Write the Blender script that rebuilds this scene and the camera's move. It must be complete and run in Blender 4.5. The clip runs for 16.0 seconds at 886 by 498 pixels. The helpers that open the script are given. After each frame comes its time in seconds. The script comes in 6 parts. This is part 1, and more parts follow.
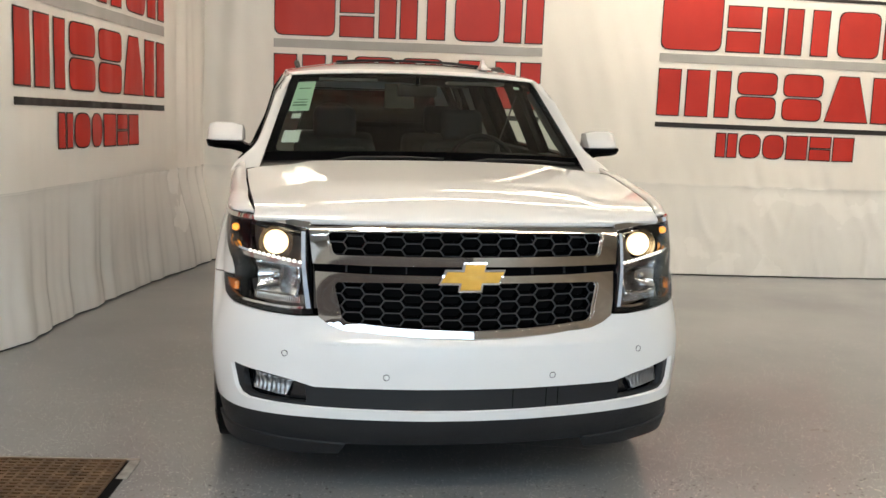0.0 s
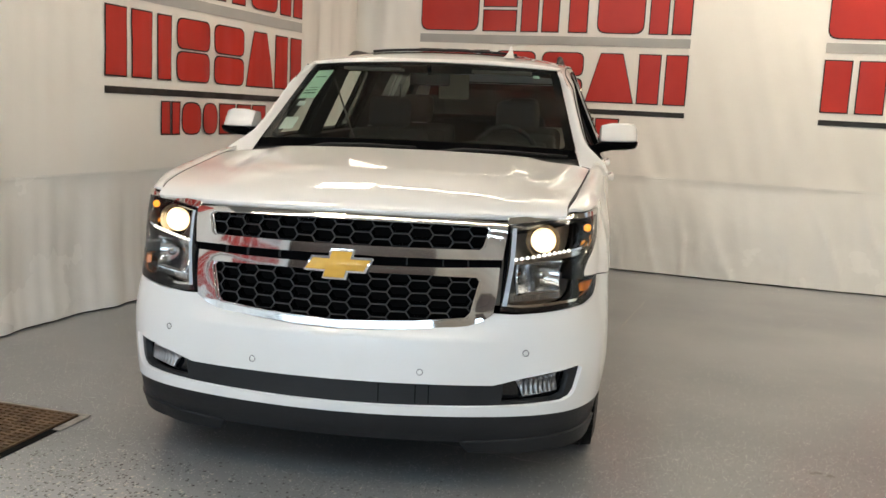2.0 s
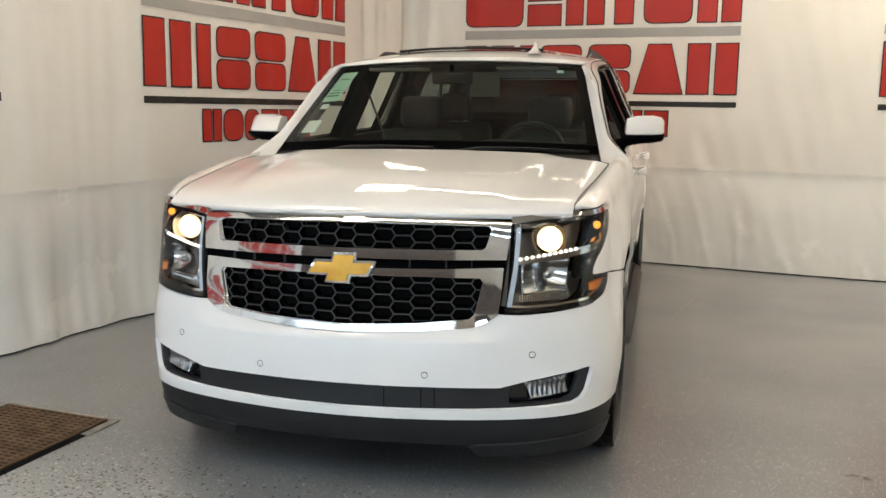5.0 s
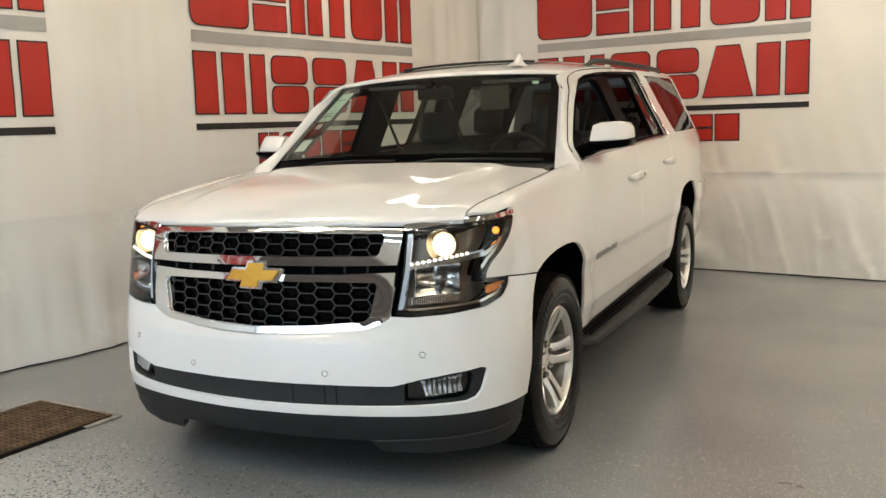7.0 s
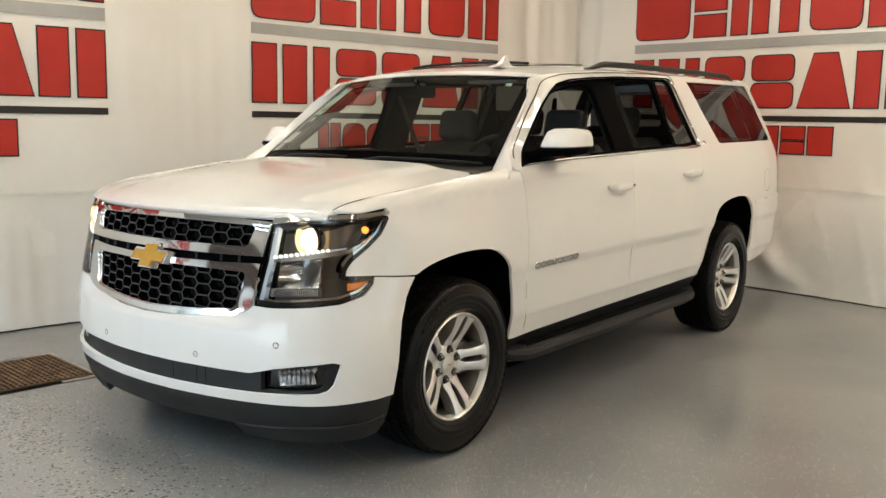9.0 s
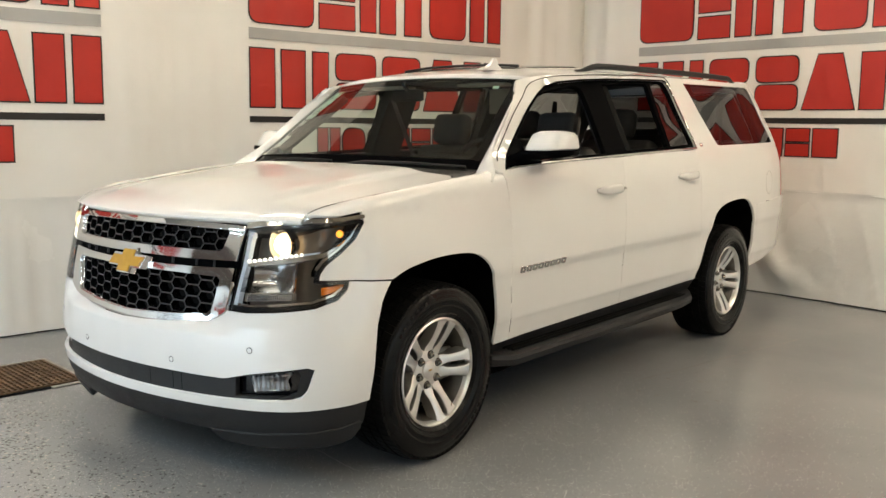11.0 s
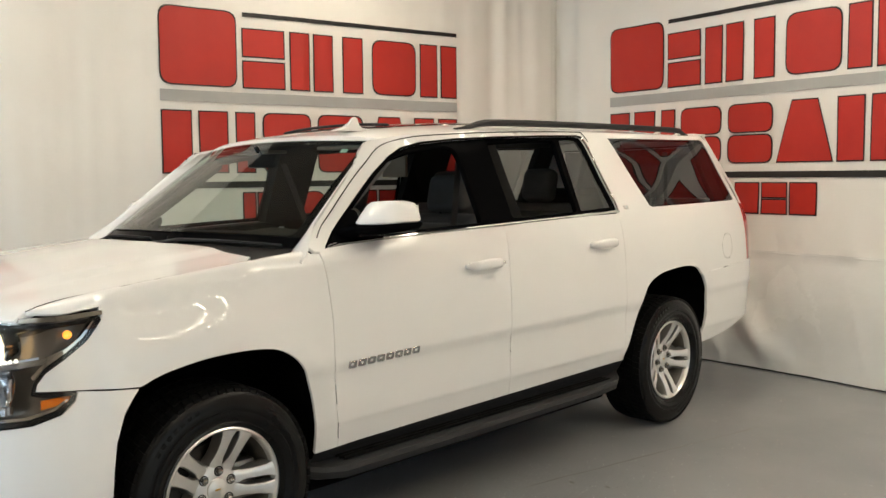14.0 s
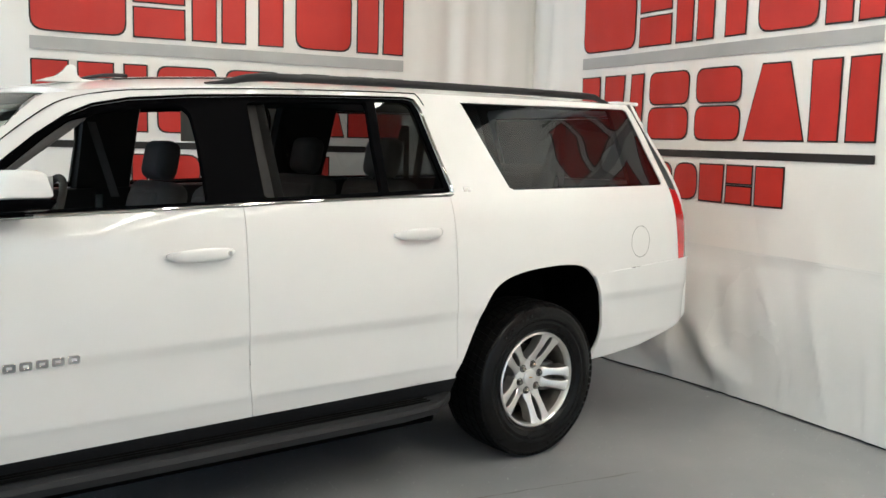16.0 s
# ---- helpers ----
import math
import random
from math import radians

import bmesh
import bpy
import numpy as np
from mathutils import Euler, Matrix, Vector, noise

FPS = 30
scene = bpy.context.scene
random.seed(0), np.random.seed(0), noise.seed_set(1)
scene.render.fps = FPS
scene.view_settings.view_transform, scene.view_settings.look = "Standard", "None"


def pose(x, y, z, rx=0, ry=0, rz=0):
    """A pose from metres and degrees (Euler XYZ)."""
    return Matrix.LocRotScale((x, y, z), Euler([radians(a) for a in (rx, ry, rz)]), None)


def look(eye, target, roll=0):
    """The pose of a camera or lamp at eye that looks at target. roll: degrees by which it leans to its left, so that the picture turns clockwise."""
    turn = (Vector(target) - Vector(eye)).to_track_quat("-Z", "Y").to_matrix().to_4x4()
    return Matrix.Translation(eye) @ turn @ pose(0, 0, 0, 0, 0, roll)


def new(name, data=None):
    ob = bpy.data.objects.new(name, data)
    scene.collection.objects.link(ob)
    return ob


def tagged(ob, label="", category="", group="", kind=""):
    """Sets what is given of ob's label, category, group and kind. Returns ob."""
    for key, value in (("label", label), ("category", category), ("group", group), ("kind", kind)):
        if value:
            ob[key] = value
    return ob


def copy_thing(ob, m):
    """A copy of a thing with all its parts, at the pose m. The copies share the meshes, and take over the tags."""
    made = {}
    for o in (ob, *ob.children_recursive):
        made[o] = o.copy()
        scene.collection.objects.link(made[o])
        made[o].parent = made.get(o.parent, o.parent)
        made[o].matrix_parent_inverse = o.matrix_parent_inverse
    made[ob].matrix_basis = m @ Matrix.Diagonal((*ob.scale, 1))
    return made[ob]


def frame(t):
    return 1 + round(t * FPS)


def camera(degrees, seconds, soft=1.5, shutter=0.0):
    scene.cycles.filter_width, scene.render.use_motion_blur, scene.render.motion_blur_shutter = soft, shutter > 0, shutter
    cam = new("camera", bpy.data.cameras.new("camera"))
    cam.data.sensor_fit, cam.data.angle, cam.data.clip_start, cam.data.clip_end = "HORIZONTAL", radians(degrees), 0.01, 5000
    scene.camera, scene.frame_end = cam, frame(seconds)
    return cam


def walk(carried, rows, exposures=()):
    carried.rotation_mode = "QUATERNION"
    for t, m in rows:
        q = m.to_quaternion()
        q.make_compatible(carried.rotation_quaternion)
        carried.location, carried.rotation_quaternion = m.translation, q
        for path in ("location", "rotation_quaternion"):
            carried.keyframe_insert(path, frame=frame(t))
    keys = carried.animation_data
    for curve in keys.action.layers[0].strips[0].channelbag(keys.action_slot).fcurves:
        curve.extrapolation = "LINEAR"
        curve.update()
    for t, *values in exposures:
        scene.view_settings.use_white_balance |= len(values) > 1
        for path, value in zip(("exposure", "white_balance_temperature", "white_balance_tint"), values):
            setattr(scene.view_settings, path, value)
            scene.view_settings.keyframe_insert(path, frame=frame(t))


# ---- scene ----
cam = camera(51.8, 16.0)
PATH = [
    (0, (-0.664, -3.37, 1.501), (-0.35, -1.414, 1.228), 2.3),
    (0.5, (-0.189, -3.429, 1.505), (-0.053, -1.455, 1.212), 3.1),
    (1, (0.234, -3.396, 1.513), (0.217, -1.414, 1.246), 3.8),
    (1.5, (0.631, -3.401, 1.529), (0.401, -1.437, 1.234), 2.4),
    (2, (0.891, -3.252, 1.507), (0.595, -1.297, 1.208), 3.0),
    (2.5, (1.048, -3.225, 1.514), (0.614, -1.305, 1.159), 0.6),
    (3, (1.09, -3.225, 1.52), (0.644, -1.298, 1.225), 0.7),
    (3.5, (1.098, -3.225, 1.519), (0.657, -1.297, 1.219), 0.6),
    (4, (1.096, -3.19, 1.518), (0.659, -1.262, 1.21), 0.7),
    (6.5, (1.8, -3.107, 1.525), (1.172, -1.23, 1.235), 0.9),
    (7, (2.246, -2.99, 1.51), (1.417, -1.191, 1.236), -1.7),
    (7.5, (2.654, -2.802, 1.51), (1.706, -1.064, 1.227), 0.7),
    (8, (2.979, -2.566, 1.516), (1.925, -0.889, 1.239), 1.0),
    (8.5, (3.305, -2.405, 1.532), (2.129, -0.814, 1.238), 1.4),
    (11, (3.533, -2.152, 1.524), (2.284, -0.614, 1.25), 0.7),
    (11.5, (3.548, -2.168, 1.523), (2.301, -0.629, 1.248), 0.8),
    (12, (3.547, -2.157, 1.524), (2.301, -0.62, 1.236), 0.4),
    (12.5, (3.533, -2.075, 1.568), (2.303, -0.523, 1.287), -0.4),
    (13, (3.671, -1.817, 1.591), (2.363, -0.33, 1.316), -2.0),
    (13.5, (3.827, -1.423, 1.595), (2.493, 0.051, 1.375), 2.5),
    (14, (3.921, -0.911, 1.602), (2.546, 0.533, 1.439), -0.5),
    (14.5, (4.04, -0.432, 1.611), (2.627, 0.967, 1.4), 2.5),
    (15, (4.108, 0.069, 1.602), (2.67, 1.437, 1.36), 1.7),
    (15.5, (4.257, 0.539, 1.62), (2.725, 1.805, 1.399), 1.5),
    (16, (4.338, 1.033, 1.625), (2.769, 2.25, 1.389), 1.5),
]
EXPOSURES = [(0.0, 0.07, 6500, 9), (1.5, 0.03, 6500, 9), (4.0, 0.02, 6480, 9), (8.0, 0.11, 6650, 7), (12.2, 0.21, 6650, 7), (13.9, 0.18, 6420, 7), (14.5, 0.34, 5780, 4), (15.5, 0.40, 5620, 4), (16.0, 0.44, 5560, 5)]
walk(cam, [(t, look(eye, target, roll)) for t, eye, target, roll in PATH], EXPOSURES)


# ---------------------------------------------------------------- light
world = bpy.data.worlds.new("sky")
scene.world = world
world.use_nodes = True
wn = world.node_tree
sky = wn.nodes.new("ShaderNodeTexSky")
sky.sky_type, sky.sun_disc, sky.sun_elevation, sky.sun_rotation = "NISHITA", False, radians(45), radians(120)
wn.links.new(sky.outputs[0], wn.nodes["Background"].inputs[0])
wn.nodes["Background"].inputs[1].default_value = 0.12
scene.view_settings.exposure = 0.0


def area_lamp(name, m, sx, sy, watts, colour):
    data = bpy.data.lights.new(name, "AREA")
    data.shape, data.size, data.size_y, data.energy, data.color = "RECTANGLE", sx, sy, watts, colour
    ob = new(name, data)
    ob.matrix_world = m
    return ob


TUBE_LIGHT = 25.0
COOL_FILL_LIGHT = 50.0
DOOR_WATTS = 150.0
SIDE_WATTS = 14.0


# ---------------------------------------------------------------- materials
def material(name, colour, rough=0.5, metal=0.0, coat=0.0, spec=0.5, emit=0.0, emit_colour=None):
    m = bpy.data.materials.new(name)
    m.use_nodes = True
    b = m.node_tree.nodes["Principled BSDF"]
    b.inputs["Base Color"].default_value = (*colour, 1)
    b.inputs["Roughness"].default_value = rough
    b.inputs["Metallic"].default_value = metal
    b.inputs["Coat Weight"].default_value = coat
    b.inputs["Coat Roughness"].default_value = 0.03
    b.inputs["Specular IOR Level"].default_value = spec
    if emit:
        b.inputs["Emission Color"].default_value = (*(emit_colour or colour), 1)
        b.inputs["Emission Strength"].default_value = emit
    return m


def vary(m, low, high, scale=6.0, detail=5.0, stretch=(1, 1, 1), bump=0.0, bump_scale=60.0, rough=None):
    """Noise in colour, roughness and fine relief, in metres of the world."""
    t = m.node_tree
    b = t.nodes["Principled BSDF"]
    geo = t.nodes.new("ShaderNodeNewGeometry")
    mp = t.nodes.new("ShaderNodeMapping")
    mp.inputs["Scale"].default_value = stretch
    t.links.new(geo.outputs["Position"], mp.inputs[0])
    n = t.nodes.new("ShaderNodeTexNoise")
    n.inputs["Scale"].default_value, n.inputs["Detail"].default_value = scale, detail
    t.links.new(mp.outputs[0], n.inputs["Vector"])
    r = t.nodes.new("ShaderNodeMix")
    r.data_type = "RGBA"
    wide = [max(0.0, min(a - 0.6 * (z - a), 1.0)) for a, z in zip(low, high)], [min(1.0, z + 0.6 * (z - a)) for a, z in zip(low, high)]
    r.inputs[6].default_value, r.inputs[7].default_value = (*wide[0], 1), (*wide[1], 1)
    t.links.new(n.outputs[0], r.inputs[0])
    t.links.new(r.outputs[2], b.inputs["Base Color"])
    if rough:
        q = t.nodes.new("ShaderNodeMapRange")
        q.inputs[3].default_value, q.inputs[4].default_value = rough
        t.links.new(n.outputs[0], q.inputs[0])
        t.links.new(q.outputs[0], b.inputs["Roughness"])
    if bump:
        n2 = t.nodes.new("ShaderNodeTexNoise")
        n2.inputs["Scale"].default_value, n2.inputs["Detail"].default_value = bump_scale, 4
        t.links.new(mp.outputs[0], n2.inputs["Vector"])
        bp = t.nodes.new("ShaderNodeBump")
        bp.inputs["Strength"].default_value, bp.inputs["Distance"].default_value = bump, 0.01
        t.links.new(n2.outputs[0], bp.inputs["Height"])
        t.links.new(bp.outputs[0], b.inputs["Normal"])
    return m


def thin_glass(name, tint, ior=1.5, gloss_rough=0.0):
    """A thin pane: clear through, glossy by Fresnel."""
    m = bpy.data.materials.new(name)
    m.use_nodes = True
    t = m.node_tree
    t.nodes.remove(t.nodes["Principled BSDF"])
    tr = t.nodes.new("ShaderNodeBsdfTransparent")
    tr.inputs[0].default_value = (*tint, 1)
    gl = t.nodes.new("ShaderNodeBsdfGlossy")
    gl.inputs["Roughness"].default_value = gloss_rough
    fr = t.nodes.new("ShaderNodeFresnel")
    fr.inputs[0].default_value = ior
    mx = t.nodes.new("ShaderNodeMixShader")
    t.links.new(fr.outputs[0], mx.inputs[0])
    t.links.new(tr.outputs[0], mx.inputs[1])
    t.links.new(gl.outputs[0], mx.inputs[2])
    t.links.new(mx.outputs[0], t.nodes["Material Output"].inputs[0])
    return m


def floor_material():
    m = material("epoxy_floor", (0.22, 0.22, 0.225), 0.2, spec=0.45)
    t = m.node_tree
    b = t.nodes["Principled BSDF"]
    geo = t.nodes.new("ShaderNodeNewGeometry")
    place = t.nodes.new("ShaderNodeMapping")
    place.inputs["Location"].default_value = (3.71, 1.93, 5.317)
    t.links.new(geo.outputs["Position"], place.inputs[0])

    def noise_ramp(scale, detail, a, z, ca, cz):
        n = t.nodes.new("ShaderNodeTexNoise")
        n.inputs["Scale"].default_value, n.inputs["Detail"].default_value = scale, detail
        t.links.new(place.outputs[0], n.inputs["Vector"])
        r = t.nodes.new("ShaderNodeValToRGB")
        r.color_ramp.elements[0].position, r.color_ramp.elements[1].position = a, z
        r.color_ramp.elements[0].color, r.color_ramp.elements[1].color = (*ca, 1), (*cz, 1)
        t.links.new(n.outputs[0], r.inputs[0])
        return n, r

    big = t.nodes.new("ShaderNodeTexNoise")
    big.inputs["Scale"].default_value, big.inputs["Detail"].default_value = 0.9, 5
    t.links.new(place.outputs[0], big.inputs["Vector"])
    base = t.nodes.new("ShaderNodeMix")
    base.data_type = "RGBA"
    base.inputs[6].default_value, base.inputs[7].default_value = (0.165, 0.178, 0.188, 1), (0.315, 0.316, 0.317, 1)
    t.links.new(big.outputs[0], base.inputs[0])
    # brighter light before the car, painted into the coat, with an uneven edge
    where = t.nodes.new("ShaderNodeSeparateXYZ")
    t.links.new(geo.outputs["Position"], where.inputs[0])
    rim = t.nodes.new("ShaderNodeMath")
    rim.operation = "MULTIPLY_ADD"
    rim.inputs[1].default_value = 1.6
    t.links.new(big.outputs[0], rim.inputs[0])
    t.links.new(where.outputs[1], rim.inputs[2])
    front_light = t.nodes.new("ShaderNodeMapRange")
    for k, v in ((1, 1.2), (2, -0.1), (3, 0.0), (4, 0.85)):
        front_light.inputs[k].default_value = v
    t.links.new(rim.outputs[0], front_light.inputs[0])
    lit_coat = t.nodes.new("ShaderNodeMix")
    lit_coat.data_type = "RGBA"
    lit_coat.inputs[7].default_value = (0.42, 0.43, 0.44, 1)
    t.links.new(front_light.outputs[0], lit_coat.inputs[0])
    t.links.new(base.outputs[2], lit_coat.inputs[6])
    # scattered paint flakes, light and dark, and worn patches where they gather
    vor = t.nodes.new("ShaderNodeTexVoronoi")
    vor.inputs["Scale"].default_value = 135
    t.links.new(place.outputs[0], vor.inputs["Vector"])
    near = t.nodes.new("ShaderNodeMath")
    near.operation = "LESS_THAN"
    near.inputs[1].default_value = 0.30
    t.links.new(vor.outputs["Distance"], near.inputs[0])
    pick = t.nodes.new("ShaderNodeSeparateColor")
    t.links.new(vor.outputs["Color"], pick.inputs[0])
    wear, wear_ramp = noise_ramp(1.3, 4, 0.36, 0.64, (0.13, 0.13, 0.13), (0.5, 0.5, 0.5))
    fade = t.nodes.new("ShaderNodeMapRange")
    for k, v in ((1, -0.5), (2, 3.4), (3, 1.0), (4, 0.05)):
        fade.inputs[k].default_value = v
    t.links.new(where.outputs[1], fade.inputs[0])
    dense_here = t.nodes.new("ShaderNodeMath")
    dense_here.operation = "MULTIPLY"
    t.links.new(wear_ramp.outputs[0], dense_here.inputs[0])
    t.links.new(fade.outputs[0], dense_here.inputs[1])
    keep = t.nodes.new("ShaderNodeMath")
    keep.operation = "LESS_THAN"
    t.links.new(pick.outputs[0], keep.inputs[0])
    t.links.new(dense_here.outputs[0], keep.inputs[1])
    both = t.nodes.new("ShaderNodeMath")
    both.operation = "MULTIPLY"
    t.links.new(near.outputs[0], both.inputs[0])
    t.links.new(keep.outputs[0], both.inputs[1])
    shade = t.nodes.new("ShaderNodeValToRGB")
    shade.color_ramp.interpolation = "CONSTANT"
    shade.color_ramp.elements[0].color, shade.color_ramp.elements[1].color = (0.66, 0.65, 0.62, 1), (0.1, 0.097, 0.094, 1)
    shade.color_ramp.elements[1].position = 0.6
    t.links.new(pick.outputs[1], shade.inputs[0])
    mix = t.nodes.new("ShaderNodeMix")
    mix.data_type = "RGBA"
    t.links.new(both.outputs[0], mix.inputs[0])
    t.links.new(lit_coat.outputs[2], mix.inputs[6])
    t.links.new(shade.outputs[0], mix.inputs[7])
    # larger chips where the coat is rough
    vor2 = t.nodes.new("ShaderNodeTexVoronoi")
    vor2.inputs["Scale"].default_value = 72
    t.links.new(place.outputs[0], vor2.inputs["Vector"])
    near2 = t.nodes.new("ShaderNodeMath")
    near2.operation = "LESS_THAN"
    near2.inputs[1].default_value = 0.97
    ragged = t.nodes.new("ShaderNodeTexNoise")
    ragged.inputs["Scale"].default_value, ragged.inputs["Detail"].default_value = 170, 2
    t.links.new(place.outputs[0], ragged.inputs["Vector"])
    torn = t.nodes.new("ShaderNodeMath")
    torn.operation = "MULTIPLY_ADD"
    torn.inputs[1].default_value = 1.0
    t.links.new(ragged.outputs[0], torn.inputs[0])
    t.links.new(vor2.outputs["Distance"], torn.inputs[2])
    t.links.new(torn.outputs[0], near2.inputs[0])
    pick2 = t.nodes.new("ShaderNodeSeparateColor")
    t.links.new(vor2.outputs["Color"], pick2.inputs[0])
    patch, patch_ramp = noise_ramp(1.6, 5, 0.48, 0.62, (0.0, 0.0, 0.0), (0.8, 0.8, 0.8))
    keep2 = t.nodes.new("ShaderNodeMath")
    keep2.operation = "LESS_THAN"
    near_front = t.nodes.new("ShaderNodeMapRange")
    for k, v in ((1, 0.3), (2, -0.7), (3, 0.0), (4, 1.0)):
        near_front.inputs[k].default_value = v
    t.links.new(where.outputs[1], near_front.inputs[0])
    more = t.nodes.new("ShaderNodeMath")
    more.operation = "MULTIPLY_ADD"
    more.inputs[1].default_value, more.inputs[2].default_value = 0.8, 0.20
    t.links.new(patch_ramp.outputs[0], more.inputs[0])
    dense_front = t.nodes.new("ShaderNodeMath")
    dense_front.operation = "MULTIPLY"
    t.links.new(more.outputs[0], dense_front.inputs[0])
    t.links.new(near_front.outputs[0], dense_front.inputs[1])
    t.links.new(pick2.outputs[0], keep2.inputs[0])
    t.links.new(dense_front.outputs[0], keep2.inputs[1])
    both2 = t.nodes.new("ShaderNodeMath")
    both2.operation = "MULTIPLY"
    t.links.new(near2.outputs[0], both2.inputs[0])
    t.links.new(keep2.outputs[0], both2.inputs[1])
    shade2 = t.nodes.new("ShaderNodeValToRGB")
    shade2.color_ramp.interpolation = "CONSTANT"
    shade2.color_ramp.elements[0].color, shade2.color_ramp.elements[1].color = (0.5, 0.475, 0.43, 1), (0.115, 0.111, 0.108, 1)
    shade2.color_ramp.elements[1].position = 0.3
    t.links.new(pick2.outputs[1], shade2.inputs[0])
    mix2 = t.nodes.new("ShaderNodeMix")
    mix2.data_type = "RGBA"
    t.links.new(both2.outputs[0], mix2.inputs[0])
    t.links.new(mix.outputs[2], mix2.inputs[6])
    t.links.new(shade2.outputs[0], mix2.inputs[7])
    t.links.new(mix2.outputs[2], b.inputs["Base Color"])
    rr = t.nodes.new("ShaderNodeMapRange")
    rr.inputs[3].default_value, rr.inputs[4].default_value = 0.13, 0.27
    t.links.new(wear.outputs[0], rr.inputs[0])
    t.links.new(rr.outputs[0], b.inputs["Roughness"])
    n3, _ = noise_ramp(16, 3, 0, 1, (0, 0, 0), (1, 1, 1))
    bp = t.nodes.new("ShaderNodeBump")
    bp.inputs["Strength"].default_value, bp.inputs["Distance"].default_value = 0.06, 0.01
    t.links.new(n3.outputs[0], bp.inputs["Height"])
    chip = t.nodes.new("ShaderNodeBump")
    chip.inputs["Strength"].default_value, chip.inputs["Distance"].default_value = 0.35, 0.004
    t.links.new(both2.outputs[0], chip.inputs["Height"])
    t.links.new(bp.outputs[0], chip.inputs["Normal"])
    t.links.new(chip.outputs[0], b.inputs["Normal"])
    return m


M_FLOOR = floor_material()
M_CLOTH = vary(material("banner_cloth", (0.82, 0.80, 0.76), 0.42, spec=0.4), (0.79, 0.77, 0.73), (0.85, 0.83, 0.79), 1.2, 4, bump=0.12, bump_scale=14, rough=(0.36, 0.5))
M_APRON = vary(material("banner_vinyl", (0.83, 0.82, 0.79), 0.3, spec=0.5), (0.79, 0.78, 0.75), (0.86, 0.85, 0.82), 1.7, 4, bump=0.25, bump_scale=9, rough=(0.2, 0.32))
M_RED = vary(material("red_print", (0.46, 0.018, 0.010), 0.45), (0.41, 0.015, 0.009), (0.50, 0.023, 0.013), 2.5, 4, bump=0.08, bump_scale=14)
M_INK = vary(material("black_print", (0.012, 0.01, 0.01), 0.45), (0.009, 0.008, 0.008), (0.018, 0.015, 0.014), 4, 3)
M_GREY = vary(material("grey_print", (0.4, 0.4, 0.39), 0.45), (0.37, 0.37, 0.36), (0.43, 0.43, 0.42), 3, 4)
M_WALL = vary(material("painted_block", (0.42, 0.36, 0.29), 0.7), (0.36, 0.31, 0.25), (0.46, 0.40, 0.33), 2, 5, bump=0.2, bump_scale=30)
M_DOORLEAF = vary(material("brown_sheet_metal", (0.075, 0.052, 0.04), 0.5), (0.06, 0.042, 0.032), (0.09, 0.064, 0.05), 3, 4, bump=0.1, bump_scale=40)
M_CEIL = vary(material("ceiling_paint", (0.5, 0.45, 0.38), 0.8), (0.45, 0.40, 0.34), (0.54, 0.49, 0.42), 1.5, 4)
M_RUBBER = vary(material("black_rubber", (0.006, 0.006, 0.006), 0.55, spec=0.06), (0.004, 0.004, 0.004), (0.008, 0.0078, 0.0075), 9, 5, bump=0.1, bump_scale=140)
M_SIDEWALL = vary(material("dressed_rubber", (0.005, 0.005, 0.005), 0.22, spec=0.15), (0.004, 0.004, 0.004), (0.008, 0.0078, 0.0075), 9, 5, bump=0.05, bump_scale=120, rough=(0.17, 0.3))
M_PLASTIC = vary(material("black_plastic", (0.019, 0.0195, 0.021), 0.5, spec=0.25), (0.016, 0.0164, 0.0178), (0.0225, 0.023, 0.0246), 5, 4, bump=0.12, bump_scale=420, rough=(0.42, 0.55))
M_GLOSSBLACK = material("gloss_black", (0.005, 0.005, 0.006), 0.12, coat=0.3)
M_PILLARBLACK = material("satin_black", (0.003, 0.003, 0.0034), 0.2, spec=0.004)
M_PAINT = vary(material("white_paint", (0.80, 0.797, 0.785), 0.5, coat=1.0, spec=0.12), (0.785, 0.782, 0.77), (0.812, 0.809, 0.797), 2.0, 3)
M_CHROME = material("chrome", (0.62, 0.61, 0.60), 0.06, metal=1.0)
M_ALU = vary(material("machined_aluminium", (0.74, 0.73, 0.71), 0.28, metal=0.75, coat=0.25), (0.70, 0.69, 0.67), (0.78, 0.77, 0.75), 7, 3, rough=(0.25, 0.35))
M_SPOKESIDE = vary(material("silver_alloy", (0.32, 0.312, 0.295), 0.36, metal=0.8), (0.27, 0.262, 0.245), (0.37, 0.36, 0.34), 14, 4)
M_BARREL = vary(material("alloy_barrel", (0.2, 0.19, 0.17), 0.34, metal=0.85), (0.14, 0.13, 0.115), (0.28, 0.265, 0.235), 12, 4)
M_ALUDARK = vary(material("painted_alloy", (0.2, 0.19, 0.175), 0.4, metal=0.9), (0.15, 0.14, 0.13), (0.26, 0.25, 0.23), 14, 4)
M_NUT = material("dull_chrome", (0.36, 0.34, 0.31), 0.2, metal=1.0)
M_STEEL = vary(material("brake_steel", (0.06, 0.05, 0.042), 0.5, metal=0.7), (0.03, 0.025, 0.02), (0.09, 0.077, 0.065), 18, 4)
# flat black painted in for the shade of gaps and hollows
M_DARK = material("unlit_gap_black", (0.006, 0.006, 0.006), 0.9, spec=0.1)
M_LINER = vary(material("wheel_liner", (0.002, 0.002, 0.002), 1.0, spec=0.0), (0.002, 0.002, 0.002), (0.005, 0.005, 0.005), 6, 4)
M_GOLD = vary(material("gold_enamel", (0.56, 0.31, 0.03), 0.4, metal=0.3, coat=0.3), (0.52, 0.285, 0.026), (0.6, 0.34, 0.036), 30, 3)
